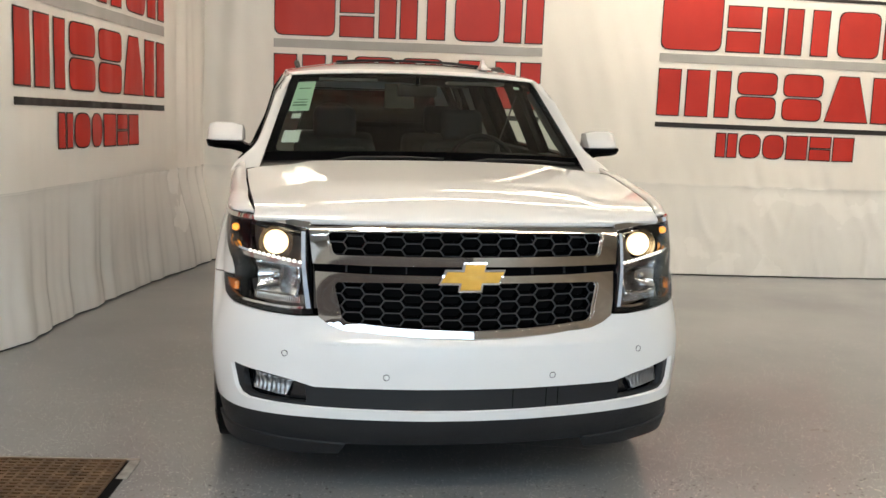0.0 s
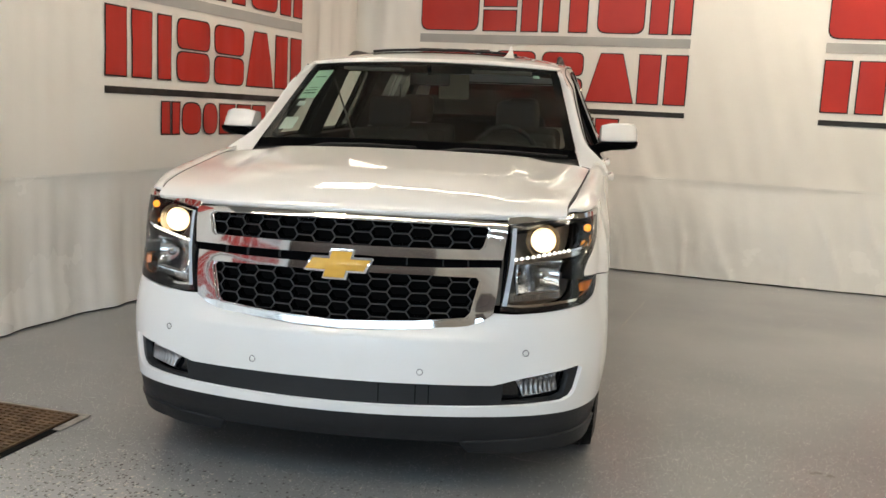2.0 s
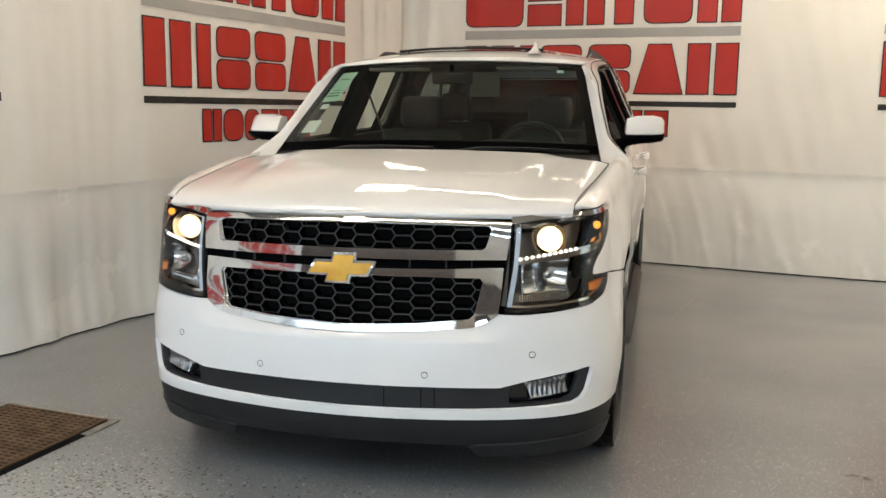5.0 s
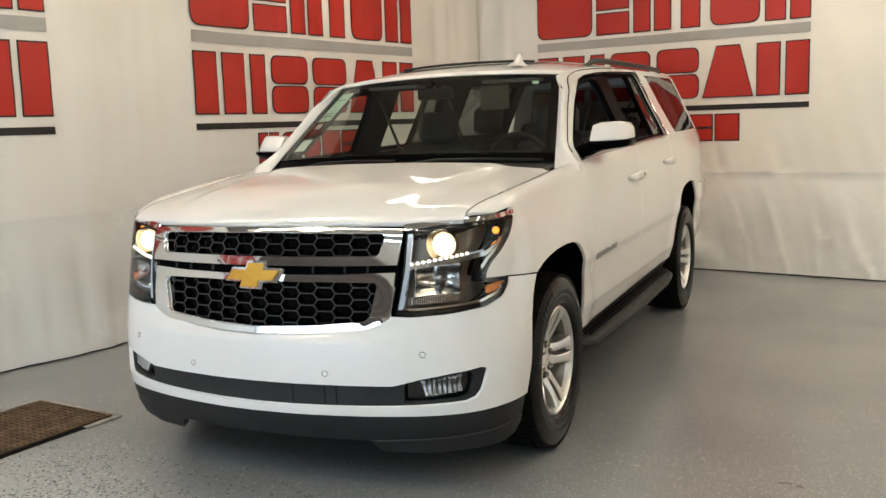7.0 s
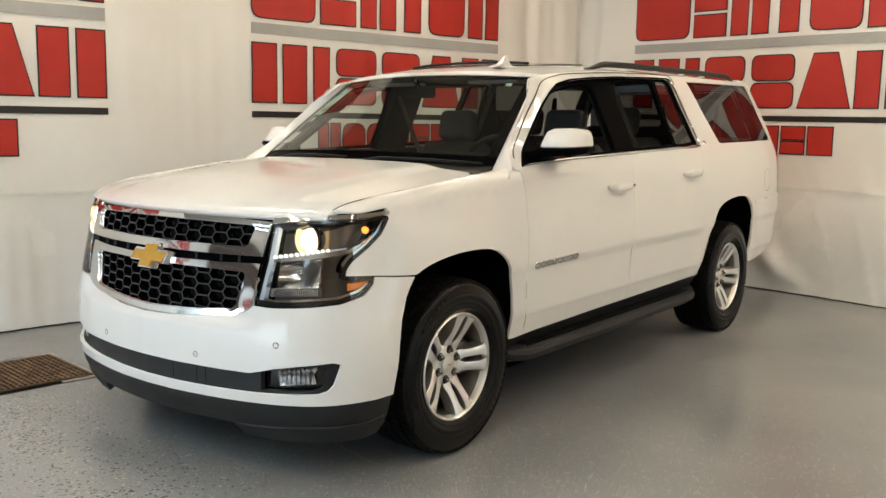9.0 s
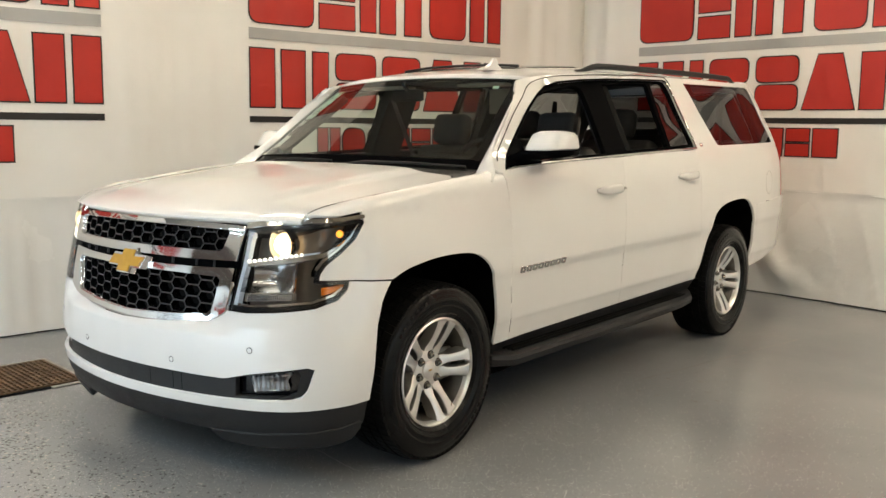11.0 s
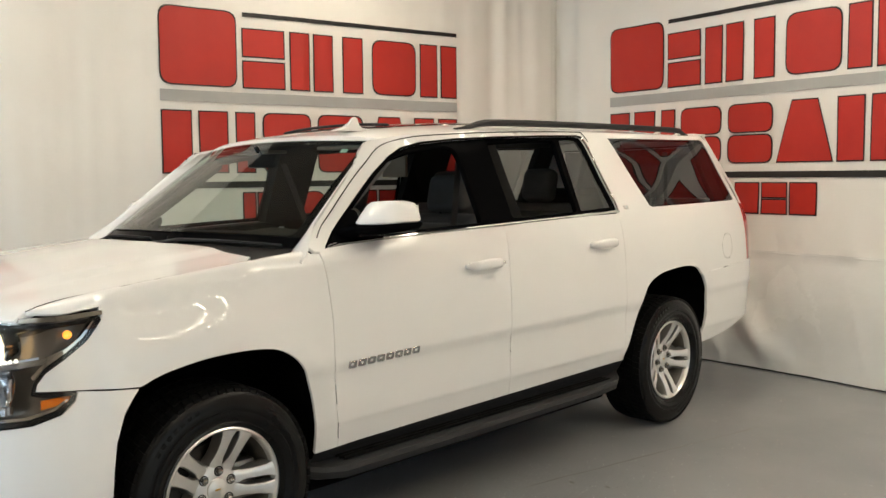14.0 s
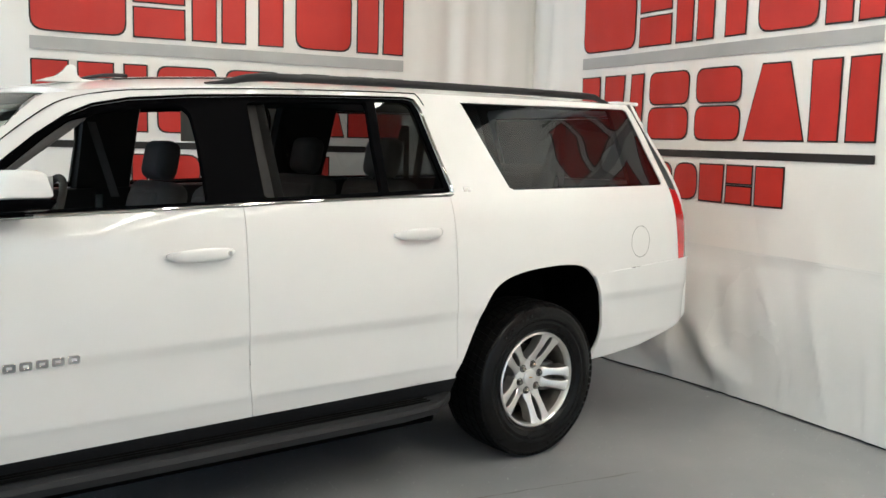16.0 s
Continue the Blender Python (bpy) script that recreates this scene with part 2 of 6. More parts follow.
M_AMBER = material("amber_lens", (0.85, 0.22, 0.02), 0.15, coat=0.5)
M_AMBERLIT = material("lit_amber_bulb", (0.9, 0.35, 0.05), 0.2, emit=1.4, emit_colour=(1.0, 0.36, 0.04))
M_REFLECT = material("lamp_reflector", (0.55, 0.55, 0.55), 0.14, metal=1.0)
M_LAMPDARK = material("lamp_housing", (0.22, 0.195, 0.165), 0.28, metal=0.5)
M_PROJ = material("projector_lens", (0.9, 0.85, 0.7), 0.05, emit=1.8, emit_colour=(1.0, 0.70, 0.36))
M_BEAM = material("projector_core", (1.0, 0.95, 0.85), 0.1, emit=9.0, emit_colour=(1.0, 0.84, 0.58))
M_DRL = material("daytime_light", (0.9, 0.9, 0.85), 0.2, emit=1.6, emit_colour=(1.0, 0.92, 0.78))
M_PIPE = material("light_pipe", (0.42, 0.47, 0.54), 0.12, emit=0.1, emit_colour=(0.80, 0.90, 1.0))
M_FOG = material("fog_reflector", (0.42, 0.42, 0.43), 0.34, metal=1.0)
M_TAIL = material("red_lens", (0.5, 0.01, 0.01), 0.12, coat=0.6)
M_TAILLIT = material("lit_red_lens", (0.5, 0.01, 0.01), 0.12, emit=0.6, emit_colour=(1.0, 0.06, 0.03))
M_CLEAR = thin_glass("clear_lens", (0.96, 0.96, 0.96), 1.38)
M_SHIELD = thin_glass("windshield_glass", (0.60, 0.70, 0.64), 1.52)
M_PRIVACY = thin_glass("privacy_glass", (0.27, 0.285, 0.285), 1.58)
M_REARGLASS = thin_glass("dark_rear_glass", (0.05, 0.052, 0.052), 1.58)
M_LEATHER = vary(material("grey_leather", (0.085, 0.081, 0.075), 0.65, spec=0.2), (0.072, 0.069, 0.064), (0.10, 0.095, 0.088), 7, 5, bump=0.15, bump_scale=160)
M_TRIM = vary(material("dark_trim", (0.02, 0.019, 0.018), 0.6, spec=0.3), (0.016, 0.015, 0.014), (0.026, 0.024, 0.022), 6, 4, bump=0.1, bump_scale=200)
M_PILLAR = vary(material("beige_pillar_trim", (0.42, 0.36, 0.28), 0.6), (0.38, 0.33, 0.26), (0.46, 0.39, 0.3), 6, 4)
M_GREYTRIM = vary(material("grey_pillar_trim", (0.09, 0.087, 0.083), 0.6), (0.08, 0.077, 0.073), (0.105, 0.10, 0.096), 6, 4)
M_CARD = vary(material("tan_card", (0.30, 0.23, 0.15), 0.7, spec=0.2), (0.27, 0.205, 0.13), (0.33, 0.255, 0.17), 9, 3)
M_CARPET = vary(material("dark_carpet", (0.02, 0.02, 0.02), 0.95), (0.014, 0.014, 0.014), (0.03, 0.03, 0.03), 40, 4)
M_PAPER = material("pale_green_paper", (0.5, 0.68, 0.55), 0.6)
M_PAPERW = material("white_paper", (0.7, 0.72, 0.68), 0.6)
M_PRINTDARK = material("dark_print", (0.05, 0.12, 0.08), 0.6)
M_SCUFF = vary(material("dark_scuff", (0.05, 0.045, 0.04), 0.5), (0.03, 0.027, 0.024), (0.085, 0.078, 0.07), 60, 3)
M_SCRATCH = vary(material("pale_scratch", (0.34, 0.34, 0.33), 0.5), (0.26, 0.26, 0.26), (0.4, 0.4, 0.39), 30, 3)
M_RUST = vary(material("rusty_iron", (0.12, 0.07, 0.04), 0.75, metal=0.3), (0.07, 0.042, 0.025), (0.2, 0.12, 0.065), 11, 6, bump=0.4, bump_scale=80)
M_CONCRETE = vary(material("chipped_concrete", (0.3, 0.28, 0.25), 0.8), (0.2, 0.18, 0.16), (0.36, 0.34, 0.31), 16, 6, bump=0.5, bump_scale=60)
M_TUBE = material("lit_diffuser", (0.9, 0.88, 0.8), 0.5, emit=TUBE_LIGHT, emit_colour=(1.0, 0.86, 0.67))
M_COOLFILL = material("cool_fill_diffuser", (0.86, 0.9, 0.92), 0.5, emit=COOL_FILL_LIGHT, emit_colour=(0.66, 0.83, 1.0))
M_FIXTURE = material("white_enamel", (0.7, 0.68, 0.64), 0.4)
M_MIRROR = material("mirror_glass", (0.7, 0.72, 0.75), 0.06, metal=1.0)


# ---------------------------------------------------------------- mesh tools
from mathutils.geometry import delaunay_2d_cdt


def curve(pts):
    """A smooth curve through (t, v) pairs that does not overshoot."""
    xs, ys = [p[0] for p in pts], [p[1] for p in pts]
    n = len(xs)
    d = [(ys[i + 1] - ys[i]) / (xs[i + 1] - xs[i]) for i in range(n - 1)]
    m = [d[0]] + [0 if d[i - 1] * d[i] <= 0 else 2 * d[i - 1] * d[i] / (d[i - 1] + d[i]) for i in range(1, n - 1)] + [d[-1]]

    def f(t):
        if t <= xs[0]:
            return ys[0] + m[0] * (t - xs[0])
        if t >= xs[-1]:
            return ys[-1] + m[-1] * (t - xs[-1])
        i = max(k for k in range(n - 1) if xs[k] <= t)
        h = xs[i + 1] - xs[i]
        u = (t - xs[i]) / h
        return ys[i] * (1 + 2 * u) * (1 - u) ** 2 + h * m[i] * u * (1 - u) ** 2 + ys[i + 1] * u * u * (3 - 2 * u) + h * m[i + 1] * u * u * (u - 1)

    return f


def smooth(t):
    t = max(0.0, min(1.0, t))
    return t * t * (3 - 2 * t)


def link(name, mesh, mat, parent=None, label=""):
    ob = new(name, mesh)
    mesh.materials.append(mat)
    if parent:
        ob.parent = parent
    if label:
        ob["label"] = label
    return ob


def part(name, bm, mat, parent=None, label="", flat=False, angle=40):
    """Links a bmesh as one mesh object under a thing."""
    mesh = bpy.data.meshes.new(name)
    bm.to_mesh(mesh)
    bm.free()
    if not flat:
        for p in mesh.polygons:
            p.use_smooth = True
        mesh.set_sharp_from_angle(angle=radians(angle))
    return link(name, mesh, mat, parent, label)


def inside(p, poly):
    x, y = p
    odd = False
    j = len(poly) - 1
    for i in range(len(poly)):
        xi, yi = poly[i]
        xj, yj = poly[j]
        if (yi > y) != (yj > y) and x < (xj - xi) * (y - yi) / (yj - yi) + xi:
            odd = not odd
        j = i
    return odd


def dense(poly, step):
    out = []
    for i, a in enumerate(poly):
        b = poly[(i + 1) % len(poly)]
        n = max(1, math.ceil(math.dist(a, b) / step))
        out += [(a[0] + (b[0] - a[0]) * k / n, a[1] + (b[1] - a[1]) * k / n) for k in range(n)]
    return out


def rounded(poly, r, n=4):
    """The polygon with its corners rounded by about r."""
    out = []
    for i, p in enumerate(poly):
        a, b = Vector(poly[i - 1]), Vector(poly[(i + 1) % len(poly)])
        p = Vector(p)
        ra = min(r, (a - p).length * 0.45)
        rb = min(r, (b - p).length * 0.45)
        s, e = p + (a - p).normalized() * ra, p + (b - p).normalized() * rb
        for k in range(n + 1):
            u = k / n
            q = s * (1 - u) ** 2 + p * 2 * u * (1 - u) + e * u * u
            out.append((q.x, q.y))
    return out


def both_sides(half):
    """A polygon that is mirrored at u = 0, from its half on the plus side, first point and last at u = 0."""
    return half + [(-u, v) for u, v in reversed(half) if abs(u) > 1e-6]


def skin(name, outline, fn, out, mat, parent=None, holes=(), step=0.045, depth=0.018, label="", flat_normals=False, rows=()):
    """A sheet-metal panel: a flat outline with holes, laid on the surface fn(u, v), its edges turned in by depth."""
    loops = [dense(outline, step)] + [dense(h, step) for h in holes]
    pts, edges = [], []
    for lp in loops:
        base = len(pts)
        pts += lp
        edges += [(base + i, base + (i + 1) % len(lp)) for i in range(len(lp))]
    rim = np.array(pts)
    us, vs = [p[0] for p in outline], [p[1] for p in outline]
    gu = np.arange(min(us) + step / 2, max(us), step)
    gv = np.arange(min(vs) + step / 2, max(vs), step)
    for i, u in enumerate(gu):
        for v in gv:
            w = (u, v + (step * 0.25 if i % 2 and not rows else 0))
            if rows and min(rows) - 0.02 < w[1] < max(rows) + 0.02:
                continue
            if np.min(np.hypot(rim[:, 0] - w[0], rim[:, 1] - w[1])) > step * 0.45 and inside(w, outline) and not any(inside(w, h) for h in holes):
                pts.append(w)
    for v in rows:
        for u in gu:
            w = (u, v)
            if np.min(np.hypot(rim[:, 0] - w[0], rim[:, 1] - w[1])) > 0.012 and inside(w, outline) and not any(inside(w, h) for h in holes):
                pts.append(w)
    vo, eo, fo, *_ = delaunay_2d_cdt([Vector(p) for p in pts], edges, [], 0, 1e-5)
    tris = []
    for f in fo:
        c = sum((vo[i] for i in f), Vector((0, 0))) / len(f)
        if inside(c, outline) and not any(inside(c, h) for h in holes):
            tris.append(tuple(f))
    h = 0.004
    co, no = [], []
    for p in vo:
        a = Vector(fn(p.x, p.y))
        du = Vector(fn(p.x + h, p.y)) - Vector(fn(p.x - h, p.y))
        dv = Vector(fn(p.x, p.y + h)) - Vector(fn(p.x, p.y - h))
        n = du.cross(dv).normalized()
        if n.length < 0.5:
            n = Vector(out).normalized()
        co.append(a)
        no.append(n)
    mid = sum(no, Vector()) / len(no)
    if mid.dot(Vector(out)) < 0:
        no = [-n for n in no]
    faces = []
    for f in tris:
        a, b, c = (co[i] for i in f)
        n = (b - a).cross(c - a)
        faces.append(f if n.dot(no[f[0]] + no[f[1]] + no[f[2]]) > 0 else f[::-1])
    count = {}
    for f in faces:
        for a, b in zip(f, f[1:] + f[:1]):
            key = (min(a, b), max(a, b))
            count.setdefault(key, []).append((a, b))
    verts, normals = list(co), list(no)
    if depth > 0:
        made = {}
        for (a, b) in [v[0] for v in count.values() if len(v) == 1]:
            tangent = (co[b] - co[a])
            side = tangent.cross(no[a]).normalized()
            ids = []
            for i in (b, a):
                key = i
                if key not in made:
                    made[key] = (len(verts), len(verts) + 1, len(verts) + 2)
                    soft = (no[i] + side).normalized()
                    lip = min(0.003, depth * 0.3)
                    verts += [co[i], co[i] - no[i] * lip + side * 0.0, co[i] - no[i] * depth]
                    normals += [(no[i] * 2 + side).normalized(), soft, side]
                ids.append(made[key])
            for k in (0, 1):
                faces.append((ids[0][k], ids[1][k], ids[1][k + 1], ids[0][k + 1]))
    mesh = bpy.data.meshes.new(name)
    mesh.from_pydata([tuple(v) for v in verts], [], faces)
    for p in mesh.polygons:
        p.use_smooth = True
    if not flat_normals:
        mesh.normals_split_custom_set_from_vertices([tuple(n) for n in normals])
    return link(name, mesh, mat, parent, label)


def box(bm, x0, x1, y0, y1, z0, z1, bevel=0.0, m=None, segments=2):
    r = bmesh.ops.create_cube(bm, size=1.0)
    vs = r["verts"]
    for v in vs:
        v.co = Vector(((x0 + x1) / 2 + v.co.x * (x1 - x0), (y0 + y1) / 2 + v.co.y * (y1 - y0), (z0 + z1) / 2 + v.co.z * (z1 - z0)))
    if bevel:
        es = list({e for v in vs for e in v.link_edges})
        vs = list({v for f in bmesh.ops.bevel(bm, geom=es, offset=bevel, segments=segments, profile=0.5, affect="EDGES")["faces"] for v in f.verts} | {v for v in vs if v.is_valid})
    if m:
        bmesh.ops.transform(bm, matrix=m, verts=vs)
    return vs


def lathe(bm, profile, n=48, axis="x", centre=(0, 0, 0)):
    """Turns (radius, along) pairs round an axis through centre."""
    rings = []
    for r, a in profile:
        ring = []
        for k in range(n):
            c, s = math.cos(2 * math.pi * k / n) * r, math.sin(2 * math.pi * k / n) * r
            p = {"x": (a, c, s), "y": (c, a, s), "z": (c, s, a)}[axis]
            ring.append(bm.verts.new(Vector(p) + Vector(centre)))
        rings.append(ring)
    for p, q in zip(rings, rings[1:]):
        for k in range(n):
            bm.faces.new((p[k], p[(k + 1) % n], q[(k + 1) % n], q[k]))
    bmesh.ops.recalc_face_normals(bm, faces=bm.faces[:])
    return rings


def pipe(bm, path, r, n=8, flat=1.0):
    """A tube along points; flat squeezes it in z."""
    rings = []
    for i, p in enumerate(path):
        p = Vector(p)
        d = (Vector(path[min(i + 1, len(path) - 1)]) - Vector(path[max(i - 1, 0)])).normalized()
        a = d.cross(Vector((0, 0, 1)))
        a = a.normalized() if a.length > 1e-3 else Vector((1, 0, 0))
        b = a.cross(d)
        rr = r[i] if isinstance(r, (list, tuple)) else r
        rings.append([bm.verts.new(p + a * rr * math.cos(2 * math.pi * k / n) + b * rr * flat * math.sin(2 * math.pi * k / n)) for k in range(n)])
    for p, q in zip(rings, rings[1:]):
        for k in range(n):
            bm.faces.new((p[k], p[(k + 1) % n], q[(k + 1) % n], q[k]))
    bm.faces.new(rings[0][::-1])
    bm.faces.new(rings[-1])
    bmesh.ops.recalc_face_normals(bm, faces=bm.faces[:])


# ---------------------------------------------------------------- room
TURNED = radians(10.8)
SN, CS = math.sin(TURNED), math.cos(TURNED)
LEFT0, BACK0 = (-2.43, 2.68), (1.175, 6.129)
CORNER_S, CORNER_B = 4.06, -2.895


def fold(s, z, fs, fz, k):
    """Uneven soft folds, -1 to 1."""
    return noise.noise(Vector((s * fs + 7.3 * k, z * fz + 3.1 * k, 1.7 * k)))


def left_wall(s, z, lift=0.0):
    """The cloth of the left wall: s runs along it towards the corner."""
    low = smooth((1.05 - z) / 0.9)
    near = smooth((s - 1.2) / 2.6)
    corner = smooth((s - 2.9) / 0.6)
    d = 0.030 * fold(s, z, 1.5, 0.12, 1) * (0.5 + 0.7 * low) + 0.030 * fold(s, z, 4.2, 0.22, 2) * (0.6 + 1.0 * low)
    d += 0.016 * fold(s, z, 10.0, 0.4, 3) * (0.3 + low) + 0.004 * fold(s, z, 7.0, 5.0, 4)
    d += corner * 0.085 * fold(s, z, 5.5, 0.25, 5)
    d += low * near * 0.15 + 0.03 * low * smooth((0.35 - z) / 0.35)
    d += lift
    return (LEFT0[0] + SN * s + CS * d, LEFT0[1] + CS * s - SN * d, z)


def back_wall(s, z, lift=0.0):
    """The cloth of the back wall: s runs from the corner to the right."""
    low = smooth((1.0 - z) / 0.5)
    corner = smooth((-s - 1.9) / 0.7)
    bend = max(0.0, s - 1.2)
    floor_part = smooth(z / 0.25)
    d = 0.026 * fold(s, z, 0.9, 0.5, 6) + 0.012 * fold(s, z, 4.0, 0.7, 7) + 0.007 * fold(s + 0.3 * z, z, 7.0, 0.4, 13)
    # pleats gathered above the seam, long creases in the vinyl below it
    d += smooth((z - 0.93) / 0.05) * smooth((1.45 - z) / 0.4) * 0.017 * fold(s + 0.25 * z, z, 9.0, 0.7, 8)
    crease = 1 - min(1.0, abs(fold(s + 0.35 * z, z, 2.6, 0.8, 9)) * 9)
    crumple = 1 - min(1.0, abs(fold(s, z, 6.0, 5.0, 10)) * 7)
    d += low * (0.020 * fold(s + 0.2 * z, z, 1.6, 0.8, 11) * floor_part + 0.016 * crease * crease + 0.007 * fold(s + 0.15 * z, z, 11.0, 1.0, 14) * floor_part + 0.014 * crumple * crumple * smooth((0.34 - z) / 0.2) * floor_part)
    d += corner * 0.075 * fold(s, z, 5.5, 0.25, 12)
    d += low * 0.17 * smooth((-s - 0.1) / 1.6) + 0.03 * low
    # the cloth is dragged out over the floor behind the car
    d += (0.075 * math.exp(-(((s + 0.62 - 0.75 * (0.5 - z)) / 0.13) ** 2)) + 0.05 * math.exp(-(((s + 1.05 - 0.55 * (0.5 - z)) / 0.16) ** 2))) * smooth((0.68 - z) / 0.45) * floor_part
    d -= 0.07 * bend * bend / (1 + 0.35 * bend)
    d += lift
    return (BACK0[0] + CS * s - SN * d, BACK0[1] - SN * s - CS * d, z)


def sheet(name, fn, s0, s1, z0, z1, step, mat, parent, label=""):
    ns, nz = max(2, round((s1 - s0) / step)), max(2, round((z1 - z0) / (step * 1.6)))
    vs = [fn(s0 + (s1 - s0) * i / ns, z0 + (z1 - z0) * j / nz) for i in range(ns + 1) for j in range(nz + 1)]
    fs = [(i * (nz + 1) + j, (i + 1) * (nz + 1) + j, (i + 1) * (nz + 1) + j + 1, i * (nz + 1) + j + 1) for i in range(ns) for j in range(nz)]
    mesh = bpy.data.meshes.new(name)
    mesh.from_pydata(vs, [], fs)
    for p in mesh.polygons:
        p.use_smooth = True
    return link(name, mesh, mat, parent, label)


SEAM = 0.955
TOP = 3.42
CEIL = 4.2


def cloth_wall(name, fn, s0, s1, label):
    wall = tagged(new(name), label, "wall", kind="structure")
    sheet("banner_cloth", fn, s0, s1, SEAM - 0.02, TOP, 0.03, M_CLOTH, wall)
    sheet("vinyl_apron", lambda s, z: fn(s, z, 0.004 + 0.01 * smooth((z - SEAM + 0.03) / 0.03)), s0, s1, 0.012, SEAM + 0.012, 0.028, M_APRON, wall, "shiny white vinyl strip")
    sheet("hem", lambda s, z: fn(s, z, 0.015 - abs(z - SEAM) * 0.7), s0, s1, SEAM - 0.012, SEAM + 0.012, 0.02, M_APRON, wall)
    # black strip stands in for the shade under the cloth's edge
    sheet("bottom_gap", lambda s, z: fn(s, 0.02, -0.012 + 0.0 * z)[:2] + (z,), s0, s1, -0.002, 0.035, 0.06, M_DARK, wall, "black strip for the shaded gap below the cloth")
    return wall


wall_left = cloth_wall("wall_left", left_wall, -9.5, CORNER_S + 0.1, "white draped banner cloth with red printed blocks")
wall_back = cloth_wall("wall_back", back_wall, CORNER_B - 0.12, 9.5, "white stretched banner cloth with red printed blocks")


# printed rows of one banner: start, end, foot, head, shape
ROW_TOP = [(0.0, 0.64, 2.30, 2.90, "round"), (0.68, 1.05, 2.30, 2.78, "bars"), (1.09, 1.50, 2.30, 2.78, "stems"), (1.53, 1.85, 2.30, 2.78, "tee"),
           (1.88, 2.35, 2.30, 2.78, "round"), (2.39, 2.80, 2.30, 2.78, "stems")]
ROW_MID = [(0.0, 0.55, 1.625, 2.115, "stems"), (0.61, 0.78, 1.625, 2.115, "block"), (0.84, 1.28, 1.625, 2.115, "halves"), (1.34, 1.78, 1.625, 2.115, "halves"),
           (1.81, 2.30, 1.625, 2.115, "wedge"), (2.32, 2.80, 1.625, 2.115, "stems")]
ROW_LOW = [(0.655 + 0.2555 * i, 0.655 + 0.2555 * i + 0.243, 1.213, 1.475, k) for i, k in enumerate(("stems", "round", "round", "block", "bars", "block"))]


def block_shapes(a, b, lo, hi, kind):
    """Plain blocks that stand for one printed sign: bars, stems and wedges, never a letter."""
    w, h = b - a, hi - lo
    if kind == "stems":
        return [[(a, lo), (a + 0.43 * w, lo), (a + 0.43 * w, hi), (a, hi)], [(a + 0.57 * w, lo), (b, lo), (b, hi), (a + 0.57 * w, hi)]]
    if kind == "bars":
        return [[(a, lo), (b, lo), (b, lo + 0.44 * h), (a, lo + 0.44 * h)], [(a, lo + 0.54 * h), (b, lo + 0.54 * h), (b, hi), (a, hi)]]
    if kind == "halves":
        return [rounded([(a, lo), (b, lo), (b, lo + 0.46 * h), (a, lo + 0.46 * h)], 0.07), rounded([(a, lo + 0.53 * h), (b, lo + 0.53 * h), (b, hi), (a, hi)], 0.07)]
    if kind == "round":
        return [rounded([(a, lo), (b, lo), (b, hi), (a, hi)], 0.09)]
    if kind == "wedge":
        return [[(a, lo), (b, lo), (b - 0.27 * w, hi), (a + 0.27 * w, hi)]]
    if kind == "vee":
        return [[(a + 0.22 * w, lo), (b - 0.22 * w, lo), (b, hi), (a, hi)]]
    if kind == "tee":
        return [[(a + 0.2 * w, lo), (b - 0.2 * w, lo), (b - 0.2 * w, hi), (a + 0.2 * w, hi)]]
    return [[(a, lo), (b, lo), (b, hi), (a, hi)]]


def grown(poly, g):
    c = Vector((sum(p[0] for p in poly) / len(poly), sum(p[1] for p in poly) / len(poly)))
    us, vs = [p[0] for p in poly], [p[1] for p in poly]
    fu, fv = 1 + 2 * g / (max(us) - min(us)), 1 + 2 * g / (max(vs) - min(vs))
    return [(c.x + (p[0] - c.x) * fu, c.y + (p[1] - c.y) * fv) for p in poly]


def banner(wall, fn, s0, dz, out, below=9.0):
    for row in (ROW_TOP, ROW_MID, ROW_LOW):
        for a, b, lo, hi, kind in row:
            for shape in block_shapes(a + 0.012, b - 0.012, lo + 0.012, hi - 0.012, kind):
                poly = [(s0 + u, v + dz) for u, v in shape]
                edge = skin("printed_outline", grown(poly, 0.011), lambda u, v: fn(u, v, 0.007), out, M_INK, wall, step=0.05, depth=0)
                skin("printed_block", poly, lambda u, v: fn(u, v, 0.0095), out, M_RED, wall, step=0.05, depth=0)
    for a, b, lo, hi, mat in ((0.0, 2.8, 2.178, 2.266, M_GREY), (0.0, 2.8, 1.510, 1.560, M_INK), (0.69, 2.8, 2.865, 2.9, M_INK)):
        skin("printed_bar", [(s0 + a, lo + dz), (s0 + b, lo + dz), (s0 + b, hi + dz), (s0 + a, hi + dz)], lambda u, v: fn(u, v, 0.008), out, mat, wall, step=0.05, depth=0)


for s0 in (-7.99, -3.99, 0.0 - 0.02):
    banner(wall_left, left_wall, s0, 0.0, (1, 0, 0))
for s0 in (-2.165, 1.85, 5.85):
    banner(wall_back, back_wall, s0, 0.045, (0, -1, 0))

bm = bmesh.new()
box(bm, -7, 11, -6.6, 14, -0.2, 0.0)
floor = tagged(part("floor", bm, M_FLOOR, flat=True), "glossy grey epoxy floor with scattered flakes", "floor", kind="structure")


